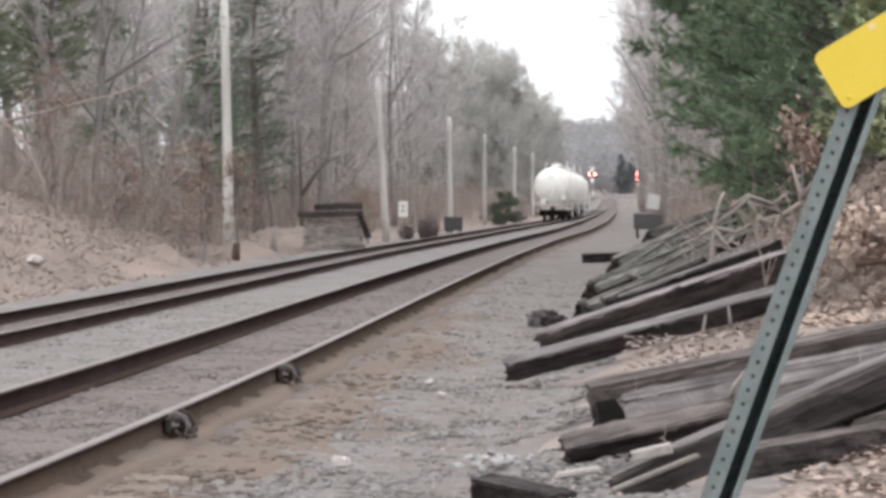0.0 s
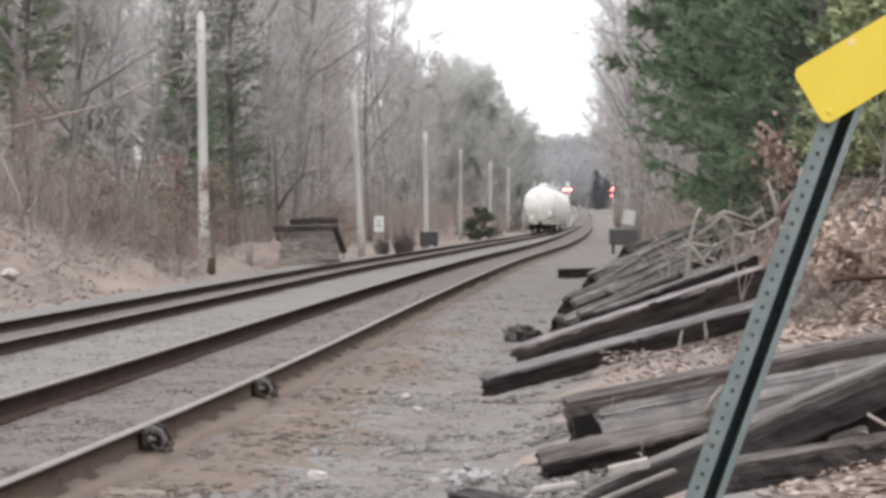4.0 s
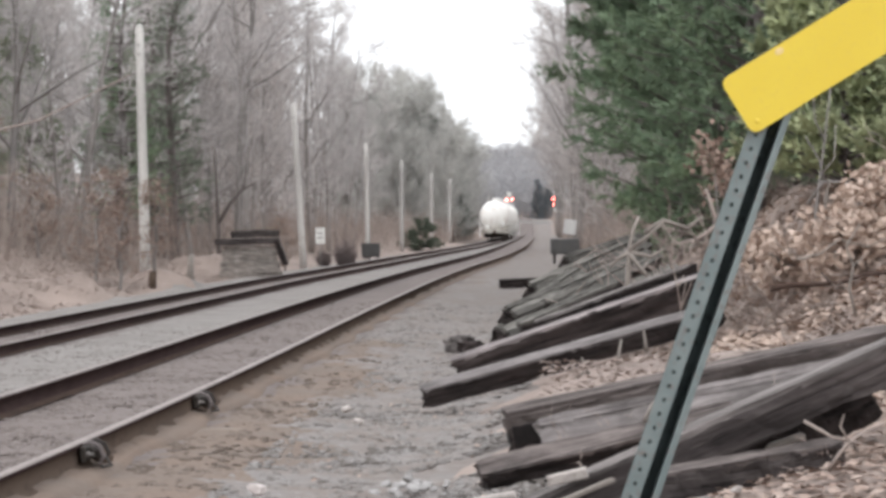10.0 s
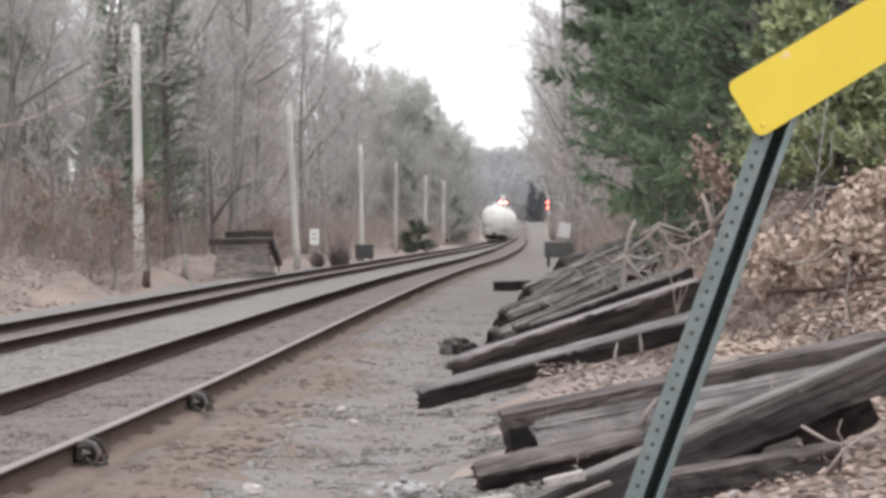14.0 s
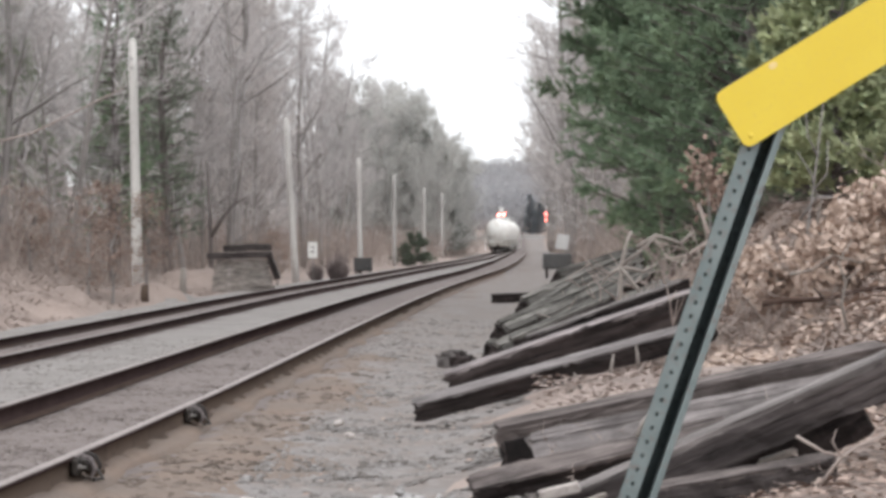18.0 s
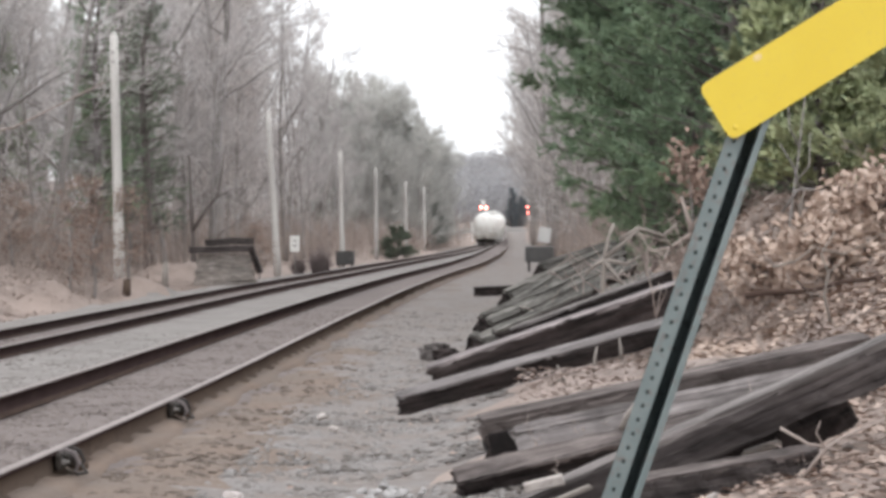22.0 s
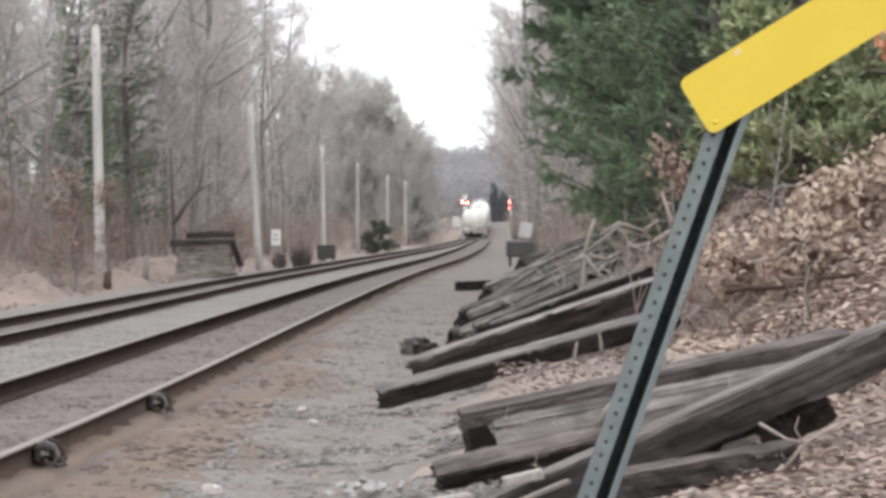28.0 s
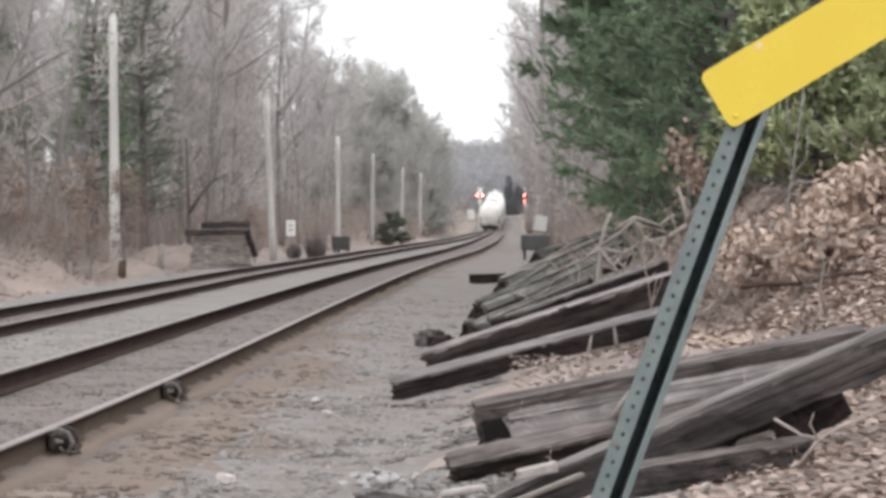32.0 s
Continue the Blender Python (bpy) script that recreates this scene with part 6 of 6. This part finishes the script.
dead_branch("crooked grey stem among the withered seedlings", [([(3.24, 26, 1.0), (3.295, 26, 1.49), (3.22, 26, 1.77), (3.27, 26, 1.96)], 0.018), ([(3.295, 26, 1.49), (3.42, 26, 1.66)], 0.012)], "dead_branch", LIMB)
dead_branch("pale bent stick lying on the seedlings", [([(2.6, 23, 1.22), (2.81, 23, 1.27), (2.98, 23, 1.4), (3.23, 23, 1.33), (3.475, 23, 1.44)], 0.014)], "dead_branch", LIMB)
dead_branch("dark fallen branch across the leaves", [([(2.2, 21.5, 1.0), (2.373, 21.5, 1.03), (2.754, 21.5, 1.04), (2.993, 21.5, 1.11), (3.539, 21.4, 1.174), (4.1, 21.3, 1.21)], 0.03), ([(2.7, 21.45, 1.05), (2.62, 21.4, 1.14)], 0.016), ([(3.3, 21.4, 1.15), (3.4, 21.3, 0.98), (3.42, 21.3, 0.85)], 0.016)], "dead_branch", RUST)
dead_branch("forked bleached branch lying against the near ties", [([(1.54, 12.3, 0.37), (1.638, 12.3, 0.5), (1.729, 12.35, 0.555), (1.963, 12.5, 0.63), (2.15, 12.6, 0.7)], 0.011), ([(1.437, 12.38, 0.6), (1.56, 12.3, 0.53), (1.64, 12.3, 0.515), (1.753, 12.3, 0.48)], 0.009), ([(1.64, 12.3, 0.51), (1.60, 12.3, 0.58), (1.62, 12.3, 0.64)], 0.006)], "dead_branch", BRUSH)
dead_branch("pale curved bough at the foot of the young pines", [([(3.3, 28.2, 1.75), (3.459, 28, 2.0), (3.65, 28, 1.99), (3.894, 28, 1.89), (4.174, 27.5, 1.75), (4.6, 27, 1.66)], 0.017), ([(3.46, 28, 2.0), (3.4, 28, 2.25), (3.25, 28, 2.5)], 0.014)], "dead_branch", BARK)
dead_branch("thin grey sapling stem among the young pines", [([(3.55, 30, 1.2), (3.606, 30, 1.7), (3.7, 30, 2.4), (3.78, 30, 3.1), (3.74, 30, 3.9)], 0.017), ([(3.72, 30, 2.5), (3.6, 30, 2.75), (3.58, 30, 3.1)], 0.014), ([(3.66, 30, 2.1), (3.83, 30, 2.3), (3.84, 30, 2.7)], 0.012)], "sapling", BARK)
dead_branch("bare leaning tree hung across the woods", [([(-20, 77, 3.4), (-16.4, 76, 4.15), (-14, 75.5, 4.7), (-11.2, 75, 6.0)], 0.055), ([(-15.9, 76, 4.2), (-15.2, 76, 3.2)], 0.03)], "leaning_tree", BRUSH)
dead_branch("bent bare sapling on the far bank", [([(-13.0, 60, 1.1), (-13.1, 60, 1.9), (-13.5, 60, 2.8), (-14.2, 60, 3.5), (-15.2, 60, 3.9)], 0.045)], "bent_sapling", BRUSH)
dead_branch("dark forked tree behind the stack of ties", [([(-11.65, 101, -0.4), (-11.6, 101, 0.9), (-11.65, 101, 2.2), (-11.75, 101, 4.6)], 0.12), ([(-11.62, 101, 1.6), (-11.1, 101, 2.4), (-10.6, 101, 3.0), (-10.35, 101, 4.6)], 0.09), ([(-10.75, 101, 2.85), (-10.1, 101, 3.2)], 0.05)], "forked_tree", DARKBARK)


for x, y, z, dx, dz in ((1.16, 21.6, 0.47, -0.02, 0.18), (0.92, 21.55, 0.36, 0.03, 0.22), (0.67, 21.55, 0.28, -0.06, 0.14), (0.54, 21.6, 0.2, 0.1, 0.1), (0.78, 14.6, 0.42, 0.09, 0.16)):
    dead_branch("short bleached stick standing against the ties", [([(x, y, z), (x + dx * 0.4, y, z + dz * 0.55), (x + dx, y, z + dz)], 0.02)], "stick", PALEWOOD)


# ---- fittings on the nearer rail ----
def rail_clamp(y):
    x, z = near_x(y) + 0.755, near_z(y)
    ob = base("rail_clamp", "chunky dark rusty clamp bolted to the outside of the rail", "rail clamp", pose(float(x), y, float(z)) @ Matrix.Scale(0.86, 4), "rail clamps")
    s = Soup()
    s.box((0.05, 0.42, 0.12), pose(0.05, 0, -0.09), 0.012)
    part("plate", s, BLACK, ob)
    b = Soup()
    b.box((0.1, 0.16, 0.09), pose(0.12, -0.04, -0.075, 12, 10, 12), 0.02)
    part("block", b, BLACK, ob)
    b = Soup()
    b.box((0.12, 0.14, 0.07), pose(0.15, 0.12, -0.14, 0, 10, -18), 0.02)
    part("lug", b, RUST_PALE, ob)
    for dy in (-0.17, 0.0, 0.17):
        q = Soup()
        q.lathe([(0.022, 0), (0.022, 0.03), (0.012, 0.03), (0.012, 0.06)], pose(0.07, dy, -0.09, 0, 90, 0), 6)
        part("bolt", q, STEEL, ob)
    for k, dy in enumerate((-0.13, 0.1)):
        st = Soup()
        st.tube([(0.045, dy, -0.02), (0.1, dy - 0.01, 0.0), (0.165, dy - 0.02, -0.03), (0.2, dy - 0.03, -0.1), (0.17, dy - 0.03, -0.16)], [0.012, 0.016, 0.019, 0.016, 0.01], 6)
        part("strap", st, CLAMP if k == 0 else BLACK, ob, "curved dusty strap" if k == 0 else "")
    w = Soup()
    w.tube([(0.17, 0.0, -0.10), (0.22, -0.15, -0.12), (0.28, -0.3, -0.155), (0.24, -0.5, -0.15)], [0.012] * 4, 6)
    part("cable", w, BLACK, ob)


rail_clamp(16.15)
rail_clamp(20.8)


# ---- sleepers under the rails ----
track_tie = tie_mesh(9, (2.6, 0.23, 0.14))
tan_tie = tie_mesh(10, (2.6, 0.23, 0.14), TAN_TIE)
for tr, fx, fz, y0, y1 in ((near_track, near_x, near_z, 9.0, 95.0), (far_track, far_x, far_z, 30.0, 95.0)):
    y = y0
    while y < y1:
        ob = new("tie", track_tie)
        ob.parent = tr
        bare = tr is near_track and (y < 14.6 or 19.2 < y < 19.7)
        if bare:
            ob.data = tan_tie
        ob.matrix_basis = pose(float(fx(y)) + rng.uniform(-0.05, 0.05), y, float(fz(y)) - (0.282 if bare else 0.312), 0, 0, rng.uniform(-1.5, 1.5))
        y += 0.53


def leaf_faces(p0, p1, width, seed):
    """Pointed leaves from p0 to p1, folded along the middle."""
    g = np.random.default_rng(seed)
    d = p1 - p0
    side = np.cross(d, g.normal(0, 1, d.shape))
    side /= np.linalg.norm(side, axis=1)[:, None]
    up = np.cross(side, d / np.linalg.norm(d, axis=1)[:, None])
    w = (width * g.uniform(0.75, 1.25, len(d)))[:, None]
    lift = up * w * g.uniform(0.1, 0.7, len(d))[:, None]
    curl = up * w * g.normal(0, 0.5, len(d))[:, None]
    v = np.stack([p0, p0 + 0.3 * d + side * w + lift, p0 + 0.72 * d + side * w * 0.7 + lift, p1 + curl, p0 + 0.72 * d - side * w * 0.7 + lift, p0 + 0.3 * d - side * w + lift], 1).reshape(-1, 3)
    i = np.arange(len(d))[:, None] * 6
    return v, np.concatenate([i + np.array([[0, 1, 2, 3]]), i + np.array([[0, 3, 4, 5]])])


# ---- young beeches that keep their russet leaves ----
def beech(x, y, h, seed, leaves=RUSSET, leaf=1.0, label="young beech holding faded russet leaves"):
    q = random.Random(seed)
    ob = base("beech_sapling", label, "tree", pose(x, y, ground_at(x, y) - 0.05), "beech saplings")
    s, P = Soup(), []
    pts = [Vector((q.uniform(-0.06, 0.06) * i, q.uniform(-0.06, 0.06) * i, h * i / 6)) for i in range(7)]
    s.tube(pts, [0.045 * (1.1 - i / 6) + 0.006 for i in range(7)], 6)
    for k in range(30):
        w = q.uniform(0.12, 1)
        i = min(int(w * 6), 5)
        o = pts[i].lerp(pts[i + 1], w * 6 - i)
        a = q.uniform(0, 6.28)
        ln = h * 0.33 * (1.2 - w) * q.uniform(0.6, 1.1) + 0.2
        e = o + Vector((math.cos(a), math.sin(a), q.uniform(0.1, 0.6))) * ln
        limb = Soup()
        limb.tube([o, o.lerp(e, 0.5) + Vector((0, 0, 0.04)), e], [0.016, 0.011, 0.005], 4, False)
        part("limb", limb, BARK, ob)
        for _ in range(40):
            c = o.lerp(e, q.uniform(0.2, 1.05)) + Vector((q.gauss(0, 0.1), q.gauss(0, 0.1), q.gauss(0, 0.1)))
            d = Vector((q.gauss(0, 1), q.gauss(0, 1), q.gauss(-0.3, 0.6))).normalized() * q.uniform(0.06, 0.1) * leaf
            P.append((c, c + d))
    part("trunk", s, BARK, ob)
    v, f = leaf_faces(np.array([a for a, b in P]), np.array([b for a, b in P]), np.full(len(P), 0.024 * leaf), seed)
    part("crown", mesh_of("crown", v, f, leaves), None, ob, "withered russet leaves")


for k, (x, y, h) in enumerate(((-11.7, 76, 3.6), (-12.6, 77, 3.2), (-11.1, 79, 2.8), (-14.5, 78, 2.6), (-16, 76, 4.2), (-17.5, 80, 5.0), (-9.6, 108, 2.2))):
    beech(x, y, h, 80 + k)
for k, (x, y, h) in enumerate(((2.9, 26, 0.6), (3.45, 25, 0.65), (3.95, 26.4, 0.45), (4.45, 25.3, 0.4), (3.2, 23.4, 0.5), (3.9, 23.8, 0.45), (2.75, 28.5, 0.7), (4.3, 23, 0.35))):
    beech(x, y, h, 120 + k, TAN_LEAVES, 1.25, "low oak seedling holding withered tan leaves")


def leafy_shoot(x, y, z, n, spread, mat, seed, label, aside=0.35):
    """A slender shoot whose only leaves hang in a bunch at x, y, z."""
    q = random.Random(seed)
    z0 = ground_at(x + aside, y)
    ob = base("leafy_shoot", label, "shrub", pose(x + aside, y, z0), "leafy shoots")
    tip = Vector((-aside, 0, z - z0))
    s = Soup()
    s.tube([Vector((0, 0, -0.05)), Vector((0.1 * aside, 0, tip.z * 0.5)), Vector((-0.3 * aside, 0, tip.z * 0.85)), tip], [0.012, 0.01, 0.008, 0.004], 6)
    part("stem", s, BARK, ob)
    a = np.array([tip + Vector((q.gauss(0, spread * 0.7), q.gauss(0, spread * 0.7), q.gauss(0, spread))) for _ in range(n)])
    d = np.array([Vector((q.gauss(0, 0.6), q.gauss(0, 0.6), q.gauss(-0.6, 0.5))).normalized() * q.uniform(0.06, 0.1) for _ in range(n)])
    v, f = leaf_faces(a, a + d, np.full(n, 0.03), seed)
    part("leaves", mesh_of("leaves", v, f, mat), None, ob, "curled dead leaves")


leafy_shoot(3.98, 24, 3.27, 46, 0.07, RED_LEAVES, 7, "slender oak shoot with a bunch of orange-red dead leaves")
leafy_shoot(2.36, 30, 2.37, 150, 0.13, RUSSET, 8, "slender beech shoot with a bunch of faded russet leaves", 0.1)
leafy_shoot(2.55, 30.5, 2.1, 120, 0.12, RUSSET, 9, "slender beech shoot with a bunch of faded russet leaves", 0.15)


motions()
